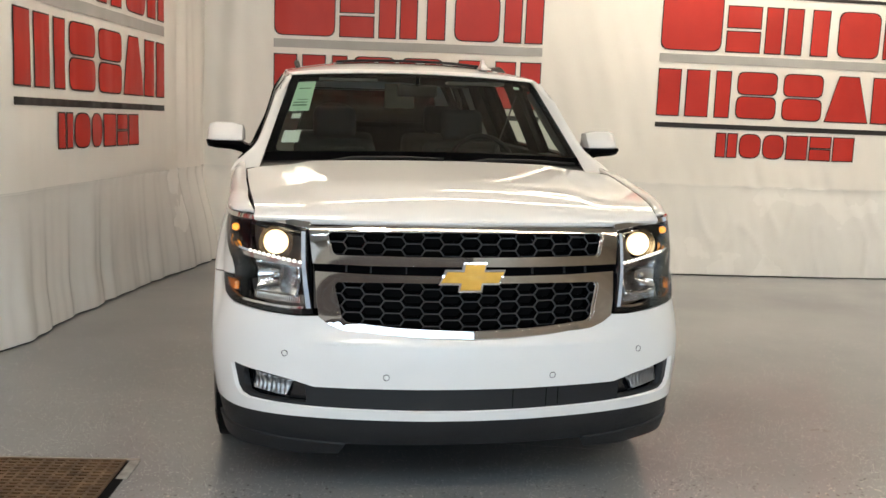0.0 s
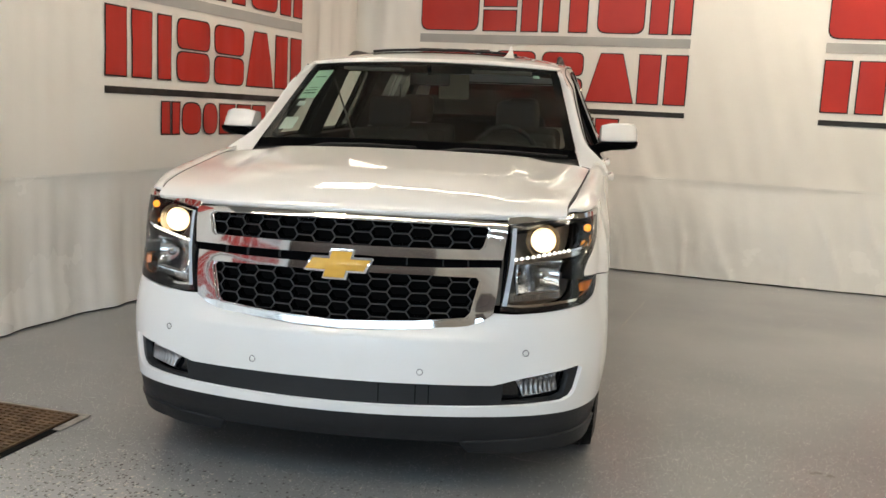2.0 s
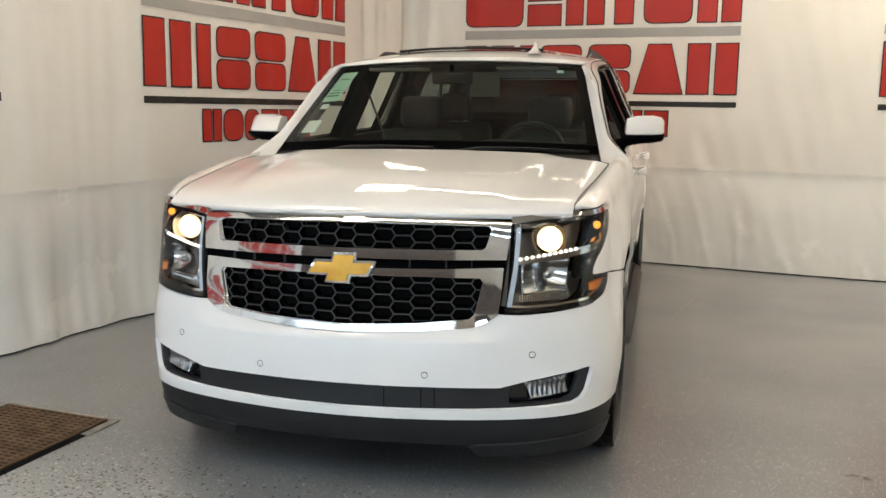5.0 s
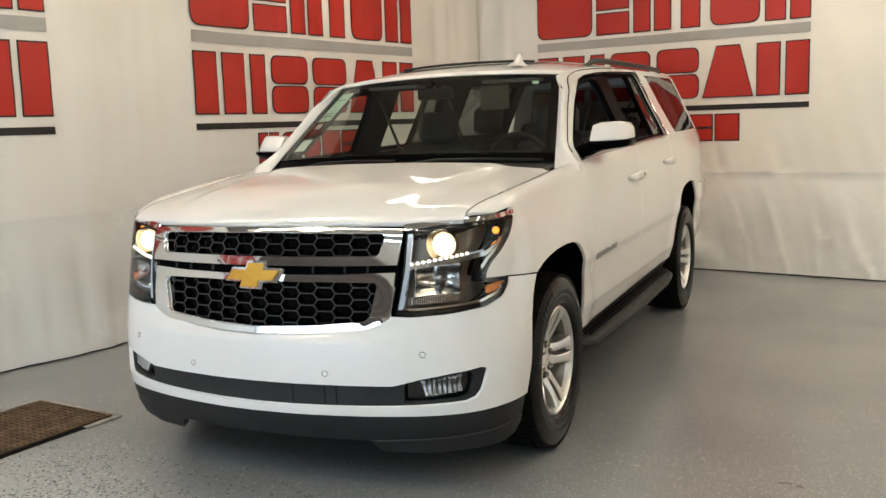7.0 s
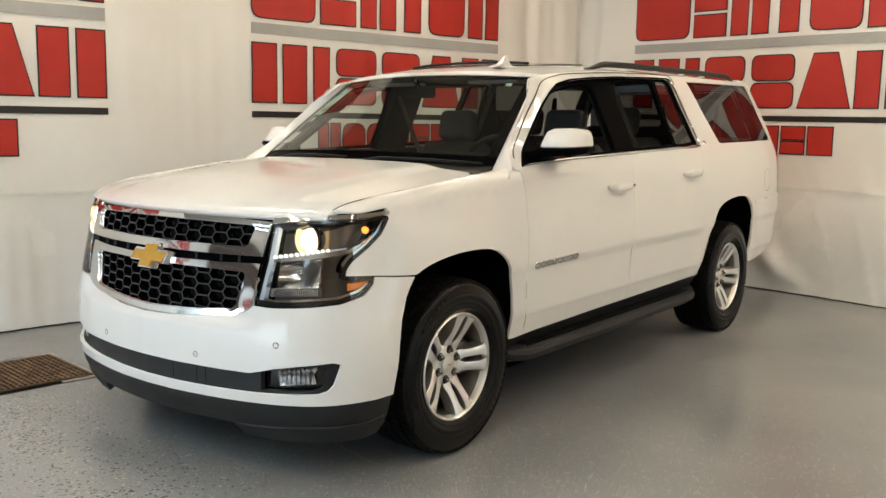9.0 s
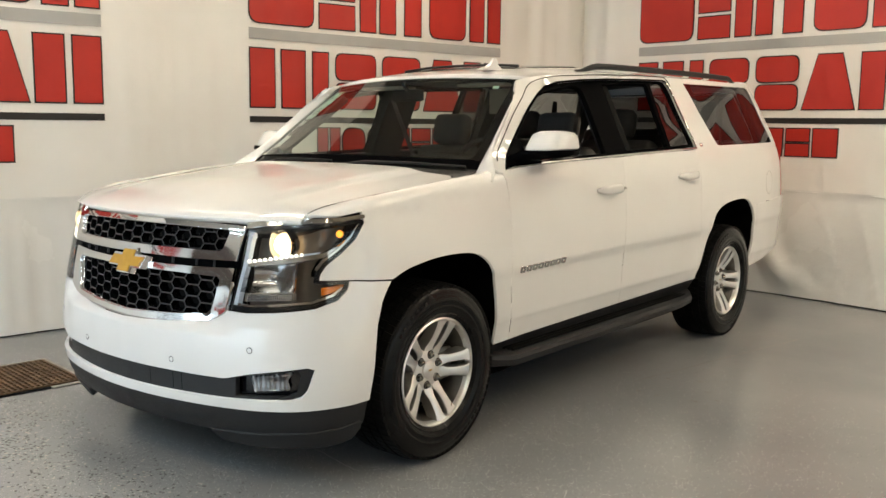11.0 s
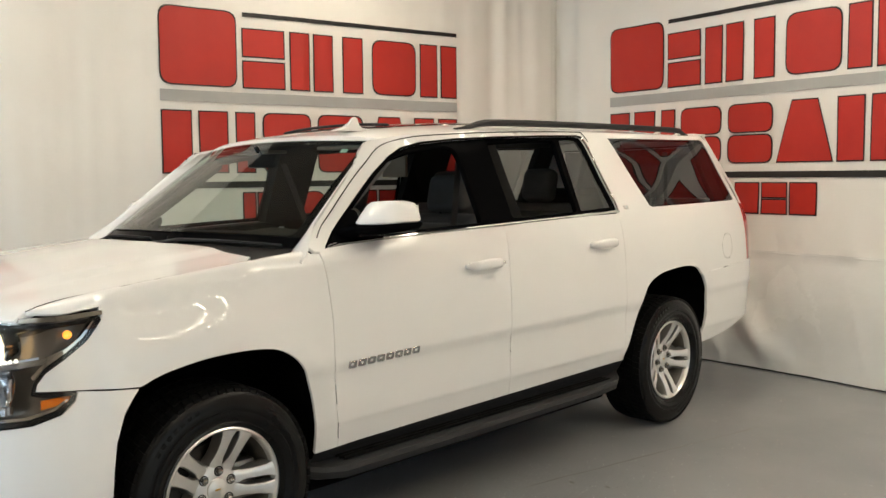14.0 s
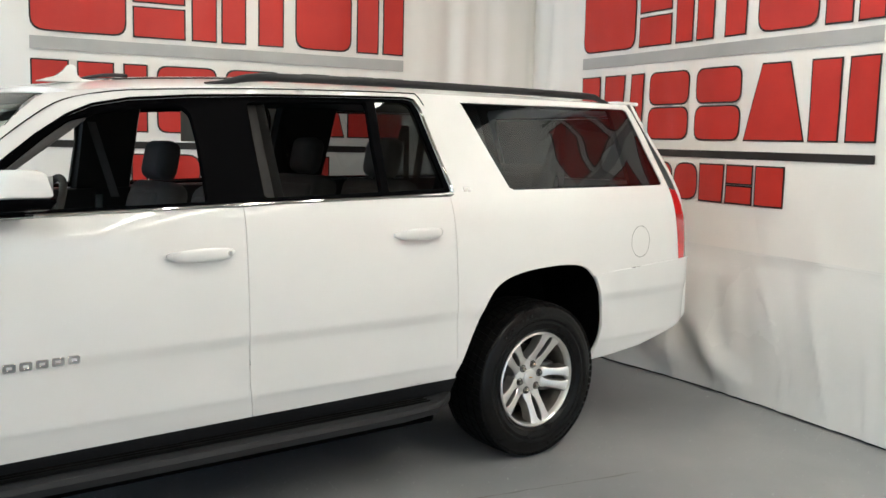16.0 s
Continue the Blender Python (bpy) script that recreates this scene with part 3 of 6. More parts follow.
# a hairline crack, a pale scratch and dark scuffs in the coat
def hairline(name, a, b, wide, mat, label):
    rng = random.Random(name)
    bm = bmesh.new()
    n, last = 26, None
    for i in range(n + 1):
        t = i / n
        x, y = a[0] + (b[0] - a[0]) * t + rng.uniform(-0.008, 0.008), a[1] + (b[1] - a[1]) * t
        w = wide * rng.uniform(0.35, 1.0) * (1 if 0 < i < n else 0.1)
        now = [bm.verts.new((x - w, y, 0.0012)), bm.verts.new((x + w, y + w, 0.0012))]
        if last:
            bm.faces.new((last[0], last[1], now[1], now[0]))
        last = now
    part(name, bm, mat, floor, label, flat=True)


def scuff(x, y, size, seed):
    rng = random.Random(seed)
    bm = bmesh.new()
    for k in range(3):
        cx, cy = x + rng.uniform(-0.7, 0.7) * size, y + rng.uniform(-0.25, 0.25) * size
        a = rng.uniform(-0.6, 0.6)
        ring = []
        for i in range(11):
            q = 2 * math.pi * i / 11
            r = size * rng.uniform(0.2, 0.55)
            dx, dy = r * math.cos(q), r * 0.7 * math.sin(q)
            ring.append(bm.verts.new((cx + dx * math.cos(a) - dy * math.sin(a), cy + dx * math.sin(a) + dy * math.cos(a), 0.0012 + 0.0003 * k)))
        bm.faces.new(ring)
    part("scuff", bm, M_SCUFF, floor, flat=True)


hairline("crack", (1.07, 2.66), (1.47, 4.55), 0.008, M_SCUFF, "dark hairline crack")
hairline("scratch", (0.02, 0.77), (0.81, 0.60), 0.003, M_SCRATCH, "thin pale scratch")
for k, (x, y, r) in enumerate(((1.21, 2.89, 0.03), (1.395, 2.96, 0.026), (1.50, 2.78, 0.022), (1.207, 2.54, 0.026), (1.313, 2.53, 0.026), (1.517, 2.57, 0.03), (1.23, 1.76, 0.016), (1.99, 0.83, 0.035), (2.05, 0.82, 0.03), (1.62, 2.66, 0.02))):
    scuff(x, y, r * 1.25, 40 + k)
bm = bmesh.new()
box(bm, -7.3, 11, -6.6, 14.3, CEIL, CEIL + 0.2)
tagged(part("ceiling", bm, M_CEIL, flat=True), "dull cream painted ceiling", "ceiling", kind="structure")
bm = bmesh.new()
SIDE_BAY = (-1.7, 6.0, 3.0)
box(bm, 10.0, 10.3, -6.6, SIDE_BAY[0], 0, CEIL)
box(bm, 10.0, 10.3, SIDE_BAY[1], 14, 0, CEIL)
box(bm, 10.0, 10.3, SIDE_BAY[0], SIDE_BAY[1], SIDE_BAY[2], CEIL)
tagged(part("wall_right", bm, M_WALL, flat=True), "plain tan painted wall with an assumed wide open bay", "wall", kind="structure")
# soft cool fill for the car's side, set in an assumed bay
area_lamp("side_fill", look((10.05, 2.15, 1.52), (0, 2.15, 1.5)), 7.6, 2.9, SIDE_WATTS, (0.88, 0.95, 1.0))
bm = bmesh.new()
box(bm, -7.3, -7.0, -6.6, 14, 0, CEIL)
tagged(part("wall_outer_left", bm, M_WALL, flat=True), "plain tan painted wall behind the cloth", "wall", kind="structure")
bm = bmesh.new()
box(bm, -7.0, 10.0, 14.0, 14.3, 0, CEIL)
tagged(part("wall_outer_back", bm, M_WALL, flat=True), "plain tan painted wall behind the cloth", "wall", kind="structure")
# front wall behind the camera: a wide door raised part of the way
BAY = (-5.8, 1.4, 0.02, 1.25)
DOOR_TOP = 2.75
wf = tagged(new("wall_front"), "plain tan painted wall with a wide half-raised door", "wall", kind="structure")
bm = bmesh.new()
box(bm, -7.0, BAY[0], -6.6, -6.3, 0, CEIL)
box(bm, BAY[1], 10.0, -6.6, -6.3, 0, CEIL)
box(bm, BAY[0], BAY[1], -6.6, -6.3, DOOR_TOP, CEIL)
part("wall_panel", bm, M_WALL, wf, flat=True)
# assumed unseen leaf over the opening: sheet-metal sections, dark brown to darken the chrome
for k in range(3):
    bm = bmesh.new()
    z0 = BAY[3] + (DOOR_TOP - BAY[3]) * k / 3
    box(bm, BAY[0], BAY[1], -6.42, -6.36, z0 + 0.006, z0 + (DOOR_TOP - BAY[3]) / 3 - 0.006, 0.008)
    part("door_section", bm, M_DOORLEAF, wf, "assumed brown sheet-metal door section")
area_lamp("bay_daylight", look(((BAY[0] + BAY[1]) / 2, -6.35, (BAY[2] + BAY[3]) / 2), ((BAY[0] + BAY[1]) / 2, 0, (BAY[2] + BAY[3]) / 2)), BAY[1] - BAY[0], BAY[3] - BAY[2], DOOR_WATTS, (0.66, 0.83, 1.0))


# ceiling lights: long thin tubes, with a square panel in each run
def strip_light(x, y, z, half, tube=M_TUBE, tone="warm white"):
    lamp = tagged(new("strip_light"), "lit thin " + tone + " fluorescent strip light under the ceiling", "ceiling light", "strip lights under the ceiling")
    bm = bmesh.new()
    box(bm, -half, half, -0.06, 0.06, 0.02, 0.09, 0.012)
    part("housing", bm, M_FIXTURE, lamp)
    bm = bmesh.new()
    box(bm, -half + 0.03, half - 0.03, -0.03, 0.03, 0.0, 0.03, 0.01)
    part("diffuser", bm, tube, lamp, "glowing milky diffuser")
    for sx in (-0.8, 0.8):
        bm = bmesh.new()
        box(bm, sx * half - 0.01, sx * half + 0.01, -0.01, 0.01, 0.08, CEIL - z, 0.0)
        part("hanger", bm, M_FIXTURE, lamp)
    lamp.matrix_basis = pose(x, y, z)
    return lamp


def panel_light(x, y, z):
    lamp = tagged(new("panel_light"), "lit square white panel light under the ceiling", "ceiling light", "panel lights under the ceiling")
    bm = bmesh.new()
    box(bm, -0.33, 0.33, -0.23, 0.23, 0.02, CEIL - z, 0.012)
    part("housing", bm, M_FIXTURE, lamp)
    bm = bmesh.new()
    box(bm, -0.30, 0.30, -0.20, 0.20, 0.0, 0.03, 0.01)
    part("diffuser", bm, M_TUBE, lamp, "glowing milky diffuser")
    lamp.matrix_basis = pose(x, y, z)
    return lamp


# runs past x 5 are unseen, added to light the car's side
for y in (-2.5, 0.7, 3.75):
    for x0, x1 in ((-0.94, 4.86), (5.54, 8.8)):
        strip_light((x0 + x1) / 2, y, 3.9, (x1 - x0) / 2)
    for x in (-1.28, 5.2):
        panel_light(x, y, 3.9)
for y in (-2.5, 0.7):
    strip_light(-2.46, y, 3.9, 0.84)
# tubes over the back and open side, added unseen to brighten wall and car
strip_light(5.8, 4.5, 3.9, 3.2)
strip_light(2.2, 4.65, 3.9, 1.6)
strip_light(3.9, 5.1, 3.9, 2.2)
for y in (-0.9, 2.2):
    strip_light(7.2, y, 3.9, 1.6)
# cooler tubes towards the door, added unseen to brighten floor and bumper
for y in (-5.6, -4.1):
    for x in (-1.8, 1.9):
        strip_light(x, y, 3.9, 1.75, M_COOLFILL, "bluish white fill")


# floor grate
def floor_grate():
    g = tagged(new("floor_grate"), "rusty cast-iron drain grate set in the floor", "drain grate")
    # black slab stands in for the unlit pit under the bars
    bm = bmesh.new()
    box(bm, -0.33, 0.33, -0.36, 0.36, 0.0008, 0.0035)
    part("pit_bottom", bm, M_DARK, g, flat=True)
    for k in range(22):
        bm = bmesh.new()
        y = -0.335 + k * 0.0319
        box(bm, -0.305, 0.285, y - 0.008, y + 0.008, 0.004, 0.013, 0.0015, segments=1)
        part("grate_bar", bm, M_RUST, g)
    for k in range(13):
        bm = bmesh.new()
        x = -0.29 + k * 0.0478
        box(bm, x - 0.006, x + 0.006, -0.345, 0.345, 0.004, 0.0122)
        part("cross_bar", bm, M_RUST, g, flat=True)
    bm = bmesh.new()
    box(bm, -0.33, 0.34, 0.345, 0.372, 0.001, 0.008, 0.003)
    box(bm, -0.345, -0.33, -0.36, 0.372, 0.001, 0.008, 0.003)
    box(bm, 0.30, 0.345, 0.15, 0.36, 0.001, 0.007, 0.003)
    part("chipped_edge", bm, M_CONCRETE, g, "chipped concrete rim")
    g.matrix_basis = pose(-1.70, 0.245, 0, 0, 0, -6.1)
    return g


floor_grate()


# ---------------------------------------------------------------- the car: surfaces
SIDE = curve([(0.30, 0.915), (0.45, 0.957), (0.545, 0.9815), (0.562, 0.9872), (0.580, 0.9895), (0.70, 0.999), (0.77, 1.006), (0.83, 1.0205), (0.95, 1.023), (1.12, 1.018), (1.25, 1.005), (1.33, 0.985), (1.40, 0.955), (1.6, 0.862), (1.75, 0.797), (1.83, 0.757), (1.9, 0.70)])
PLAN = curve([(0.3, 0.975), (0.6, 0.99), (1.0, 1.0), (1.6, 1.0), (3.0, 1.0), (4.3, 0.996), (5.0, 0.977), (5.3, 0.952), (5.45, 0.925), (5.56, 0.88), (5.64, 0.80)])


ROOFEDGE = curve([(1.90, 1.755), (2.1, 1.785), (2.4, 1.812), (3.0, 1.838), (4.0, 1.852), (5.3, 1.862)])


def nose_width(y, z):
    """Half-width of the front corner at y and height z."""
    lo, hi = UX(0.7), ARC[-1] + 0.15
    for _ in range(18):
        mid = (lo + hi) / 2
        lo, hi = (mid, hi) if nose(mid, z)[1] < y else (lo, mid)
    return nose(lo, z)[0]


def side(y, z):
    """Half-width of the body at y and height z."""
    w = SIDE(z) * PLAN(y)
    w -= 0.03 * smooth((z - 0.86) / 0.27) * smooth((1.15 - y) / 0.7)
    w -= 0.085 * smooth((z - 1.25) / 0.15) * smooth((2.3 - y) / 0.9)
    w -= 0.032 * smooth((z - 1.0) / 0.2) * smooth((1.6 - y) / 0.7) * (1 - smooth((z - 1.2) / 0.1))
    edge = ROOFEDGE(y)
    w -= 0.042 * smooth((z - edge + 0.10) / 0.10) * smooth((2.9 - y) / 0.8)
    if y < 0.8 and z < 1.16:
        t = smooth((0.8 - y) / 0.3)
        w = w * (1 - t) + nose_width(y, z) * t
        return w + 0.010 * (1 - t) * math.exp(-(((math.hypot(y - 0.955, z - 0.42) - 0.56) / 0.09) ** 2)) * smooth((1.1 - z) / 0.3)
    # swollen lips over the wheels
    for c in (0.955, 4.265):
        w += 0.010 * math.exp(-(((math.hypot(y - c, z - 0.42) - 0.56) / 0.09) ** 2)) * smooth((1.1 - z) / 0.3)
    return w


NOSE = [(0, -0.02), (0.16, -0.013), (0.327, 0.008), (0.47, 0.033), (0.60, 0.066), (0.714, 0.103), (0.80, 0.145), (0.87, 0.195), (0.92, 0.255), (0.958, 0.335), (0.988, 0.44), (1.004, 0.55), (1.012, 0.66)]
ARC = [0.0]
for p, q in zip(NOSE, NOSE[1:]):
    ARC.append(ARC[-1] + math.dist(p, q))
NX, NY = curve([(a, p[0]) for a, p in zip(ARC, NOSE)]), curve([(a, p[1]) for a, p in zip(ARC, NOSE)])
UX = curve([(p[0], a) for a, p in zip(ARC, NOSE)])
UY = curve([(p[1], a) for a, p in zip(ARC[1:], NOSE[1:])])
BACKSET = curve([(0.17, 0.105), (0.25, 0.055), (0.33, 0.012), (0.40, 0.0), (0.50, -0.003), (0.60, -0.003), (0.665, -0.001), (0.69, 0.012), (0.72, 0.034), (0.75, 0.047), (0.80, 0.056), (0.92, 0.066), (1.0, 0.08), (1.08, 0.10), (1.14, 0.13)])


BACKSET_SIDE = curve([(0.17, 0.105), (0.25, 0.055), (0.33, 0.012), (0.40, 0.0), (0.50, -0.003), (0.60, 0.0), (0.70, 0.012), (0.80, 0.032), (0.90, 0.053), (1.0, 0.077), (1.08, 0.10), (1.14, 0.13)])


def nose(u, z, deep=0.0):
    """The front of the car: u runs round it from the middle, z up; deep sets it back."""
    a = abs(u)
    x, y = NX(a), NY(a)
    tx, ty = NX(a + 0.01) - NX(a - 0.01) if a > 0.01 else 1.0, NY(a + 0.01) - NY(a - 0.01) if a > 0.01 else 0.0
    n = math.hypot(tx, ty)
    t = smooth((a - 0.5) / 0.18)
    d = (BACKSET(z) * (1 - t) + BACKSET_SIDE(z) * t) * (1 - 0.6 * smooth((a - 0.82) / 0.3)) + deep
    x, y = x - ty / n * d, y + tx / n * d
    x += 0.026 * smooth((y - 0.2) / 0.2) * smooth((z - 0.28) / 0.3) * (1 - smooth((z - 0.6 - 0.35 * smooth((y - 0.4) / 0.2)) / 0.25))
    return (math.copysign(max(x, 0.0), u) if u else 0.0, y, z)


def grille_face(u, z, deep=0.0):
    """The grille stands steeper than the bumper under it."""
    return nose(u, max(z, 0.745), deep)[:2] + (z,)


def hood_edge(x):
    """y of the bonnet's front edge at x."""
    return nose(UX(min(abs(x), 0.86)), 1.128)[1]


def hood(x, y):
    s = max(0.0, y - hood_edge(x))
    a = abs(x)
    z = 1.128 + 0.045 * (1 - math.exp(-s / 0.055)) + 0.112 * s
    z += 0.032 * (1 - (a / 0.9) ** 2) * smooth(s / 0.45)
    # the raised middle with its two soft creases
    z += 0.012 * smooth((0.62 - a + 0.1 * s) / 0.12) * smooth(s / 0.35)
    return z


SEAMX = curve([(0.30, 0.837), (0.6, 0.872), (1.144, 0.915), (1.45, 0.93)])


def fender_top(y):
    return hood(SEAMX(y), y)


def fender(y, q):
    """Side of the front wing; above zs it rolls over to the bonnet's seam at zs + 0.15."""
    top = fender_top(y)
    zs = top - 0.085
    if q <= zs:
        return (side(y, q), y, q)
    w = min(1.0, (q - zs) / 0.15)
    a, c, b = Vector((side(y, zs), zs)), Vector((side(y, zs) - 0.006, top + 0.004 + 0.034 * smooth((y - 0.36) / 0.2) * smooth((1.35 - y) / 0.25))), Vector((SEAMX(y), top))
    p = a * (1 - w) ** 2 + c * 2 * w * (1 - w) + b * w * w
    return (p.x, y, p.y)


def cabin(y, z):
    return (side(y, z), y, z)


ROOFMID = curve([(1.85, 1.790), (2.1, 1.838), (2.5, 1.882), (3.2, 1.915), (4.2, 1.922), (5.3, 1.90)])


def roof(a, y):
    """a runs from -1 to 1 across the car."""
    e, c = ROOFEDGE(y), ROOFMID(y)
    return (a * side(y, e), y, e + (c - e) * (1 - abs(a) ** 2.6))


GLASS_LOW, GLASS_TOP = Vector((0.845, 1.43, 1.305)), Vector((0.70, 2.02, 1.765))


def shield(a, t, deep=0.0):
    """The windscreen: a across from -1 to 1, t from its foot to its head."""
    e = GLASS_LOW.lerp(GLASS_TOP, t)
    bow = 0.21 - 0.09 * t
    return (a * e.x, e.y - bow * (1 - a * a) + deep, e.z + 0.022 * (1 - a * a) + 0.012 * math.sin(math.pi * min(1, max(0, t))) - deep * 0.4)


def left_of(fn):
    return lambda u, v: (lambda p: (-p[0], p[1], p[2]))(fn(u, v))


car = tagged(new("suv"), "white full-size suv parked with its headlights on", "car")
OUT = (1, 0, 0)


def pair(name, outline, fn, mat, holes=(), step=0.05, depth=0.018, label="", out=OUT, parent=None, rows=()):
    """A panel on both sides of the car."""
    a = skin(name, outline, fn, out, mat, parent or car, holes, step, depth, label, rows=rows)
    b = skin(name, outline, left_of(fn), (-out[0], out[1], out[2]), mat, parent or car, holes, step, depth, label, rows=rows)
    return a, b


# ---- shut lines and openings on the side, as (y, z)
ARCH_F = [(0.482, 0.375), (0.495, 0.50), (0.503, 0.60), (0.518, 0.70), (0.55, 0.79), (0.60, 0.86), (0.67, 0.897), (0.77, 0.921), (0.92, 0.939), (1.10, 0.938), (1.22, 0.912), (1.31, 0.84), (1.37, 0.70), (1.40, 0.55), (1.41, 0.445)]
ARCH_R = [(3.72, 0.485), (3.772, 0.60), (3.83, 0.74), (3.885, 0.85), (3.96, 0.93), (4.09, 0.975), (4.25, 0.994), (4.43, 0.998), (4.575, 0.975), (4.66, 0.895), (4.715, 0.76), (4.735, 0.64), (4.715, 0.52), (4.69, 0.455)]


def softened(line, n=5):
    """The line with its corners rounded, ends kept."""
    pts = [Vector(p) for p in line]
    pts = [2 * pts[0] - pts[1]] + pts + [2 * pts[-1] - pts[-2]]
    out = []
    for a, b, c, d in zip(pts, pts[1:], pts[2:], pts[3:]):
        for k in range(n):
            t = k / n
            q = 0.5 * (2 * b + (c - a) * t + (2 * a - 5 * b + 4 * c - d) * t * t + (3 * b - a - 3 * c + d) * t ** 3)
            out.append((q.x, q.y))
    return out + [tuple(pts[-2])]


ARCH_F, ARCH_R = softened(ARCH_F), softened(ARCH_R)
SEAM_A = [(1.525, 0.452), (1.50, 0.60), (1.478, 0.82), (1.474, 1.0), (1.458, 1.18), (1.44, 1.285)]
SEAM_B = [(2.672, 0.468), (2.648, 0.62), (2.634, 0.85), (2.628, 1.1), (2.628, 1.338)]
SEAM_C = [(3.735, 0.485), (3.722, 0.60), (3.708, 0.80), (3.700, 0.98), (3.692, 1.18), (3.684, 1.362)]
BELT = curve([(1.44, 1.298), (1.55, 1.309), (2.6, 1.343), (3.72, 1.371)])
DLO_TOP = [(1.488, 1.304), (1.62, 1.392), (1.77, 1.512), (1.895, 1.611), (2.008, 1.686), (2.105, 1.728), (2.25, 1.757), (2.5, 1.780), (2.8, 1.797), (3.2, 1.812), (3.56, 1.822), (3.605, 1.815), (3.63, 1.77)]
DLO_REAR = [(3.67, 1.57), (3.70, 1.42), (3.702, 1.385)]
QUARTER = [(3.895, 1.818), (4.07, 1.40), (4.10, 1.388), (5.285, 1.40), (5.305, 1.412), (5.165, 1.825), (5.14, 1.836)]
GAP = 0.0025


def shifted(line, dy):
    return [(y + dy, z) for y, z in line]


# front wing
FENDER = [(0.305, fender_top(0.305) - 0.085 + 0.15), (0.33, 1.172), (0.35, 1.158), (0.40, 1.148), (0.512, 1.150), (0.512, 1.118), (0.457, 1.048), (0.382, 0.994), (0.323, 0.954), (0.296, 0.921), (0.291, 0.9), (0.40, 0.893), (0.615, 0.876)]
FENDER += [p for p in ARCH_F if p[0] > 0.63] + shifted(SEAM_A, -GAP)
FENDER += [(1.40, 1.296), (1.385, fender_top(1.385) + 0.055), (1.15, fender_top(1.15) + 0.062), (0.9, fender_top(0.9) + 0.062), (0.6, fender_top(0.6) + 0.062)]
pair("front_wing", FENDER, fender, M_PAINT, step=0.04)
# doors below the windows
DOOR1 = shifted(SEAM_A, GAP) + [(1.47, 1.297)] + [(y, BELT(y) - 0.004) for y in (1.6, 1.9, 2.2, 2.5)] + shifted(SEAM_B, -GAP)[::-1] + [(2.2, 0.462), (1.8, 0.455)]
DOOR2 = shifted(SEAM_B, GAP) + [(y, BELT(y) - 0.004) for y in (2.8, 3.1, 3.4)] + shifted(SEAM_C, -GAP)[::-1] + [(3.4, 0.478), (3.0, 0.472)]
CREASE = (0.52, 0.537, 0.552, 0.56, 0.568, 0.577, 0.59, 0.62, 0.65, 0.68, 0.71, 0.74, 0.755, 0.77, 0.785, 0.80, 0.815, 0.83, 0.845, 0.86)
door_f = pair("front_door", DOOR1, cabin, M_PAINT, step=0.045, label="white front door, its window lowered", rows=CREASE)
door_r = pair("rear_door", DOOR2, cabin, M_PAINT, step=0.045, label="white rear door, its window lowered", rows=CREASE)
# one piece from the screen pillar over the windows to the rear wing
WING = [(1.405, 1.31), (1.565, 1.437), (1.73, 1.575), (1.86, 1.70), (1.93, 1.757)] + [(y, ROOFEDGE(y)) for y in (2.1, 2.3, 2.6, 3.0, 3.5, 4.0, 4.5, 5.0, 5.19)]
WING += [(5.26, 1.70), (5.325, 1.50), (5.362, 1.38), (5.40, 1.15), (5.425, 0.965), (5.1, 0.952), (4.64, 0.925)] + [p for p in ARCH_R if p[1] > 0.48 and p[0] < 4.636][::-1]
WING += [p for p in shifted(SEAM_C, GAP)[1:]] + [(3.71, 1.372)] + DLO_REAR[::-1] + DLO_TOP[::-1] + [(1.458, 1.288), (1.42, 1.292)]
pair("body_side", WING, cabin, M_PAINT, holes=[QUARTER], step=0.045, label="white pillars, roof side and rear wing")
# screen pillar, front face
def a_pillar(w, t):
    y = 1.405 + 0.525 * t
    a = Vector(cabin(y, 1.31 + 0.447 * t if t < 1 else ROOFEDGE(y)))
    b = GLASS_LOW.lerp(GLASS_TOP, min(t, 1.0)) + Vector((0.004, -0.004, 0.004))
    c = (a + b) / 2 + Vector((0.012, -0.022, 0.014)) * max(0.0, min(1.0, (1.12 - t) / 0.25))
    return tuple(a * (1 - w) ** 2 + c * 2 * w * (1 - w) + b * w * w)
pair("screen_pillar", [(0, -0.13), (1, -0.13), (1, 1.22), (0, 1.22)], a_pillar, M_PAINT, step=0.08, depth=0.01, out=(0.7, -1, 0.5))
skin("roof", [(k / 8, 1.93 + 0.115 * (k / 8) ** 2) for k in range(-8, 9)] + [(1, 5.19), (0.5, 5.27), (-0.5, 5.27), (-1, 5.19)], roof, (0, 0, 1), M_PAINT, car, step=0.06, depth=0.02, label="white painted roof")
# header between windscreen and roof
def header(a, w):
    p, q = Vector(shield(a, 1.0)), Vector(roof(a, 1.934 + 0.115 * a * a))
    m = (p + q) / 2 + Vector((0, -0.003, 0.005))
    return tuple(p * (1 - w) ** 2 + m * 2 * w * (1 - w) + q * w * w)
skin("roof_header", [(-1, 0), (1, 0), (1, 1), (-1, 1)], header, (0, -0.5, 1), M_PAINT, car, step=0.1, depth=0.012)
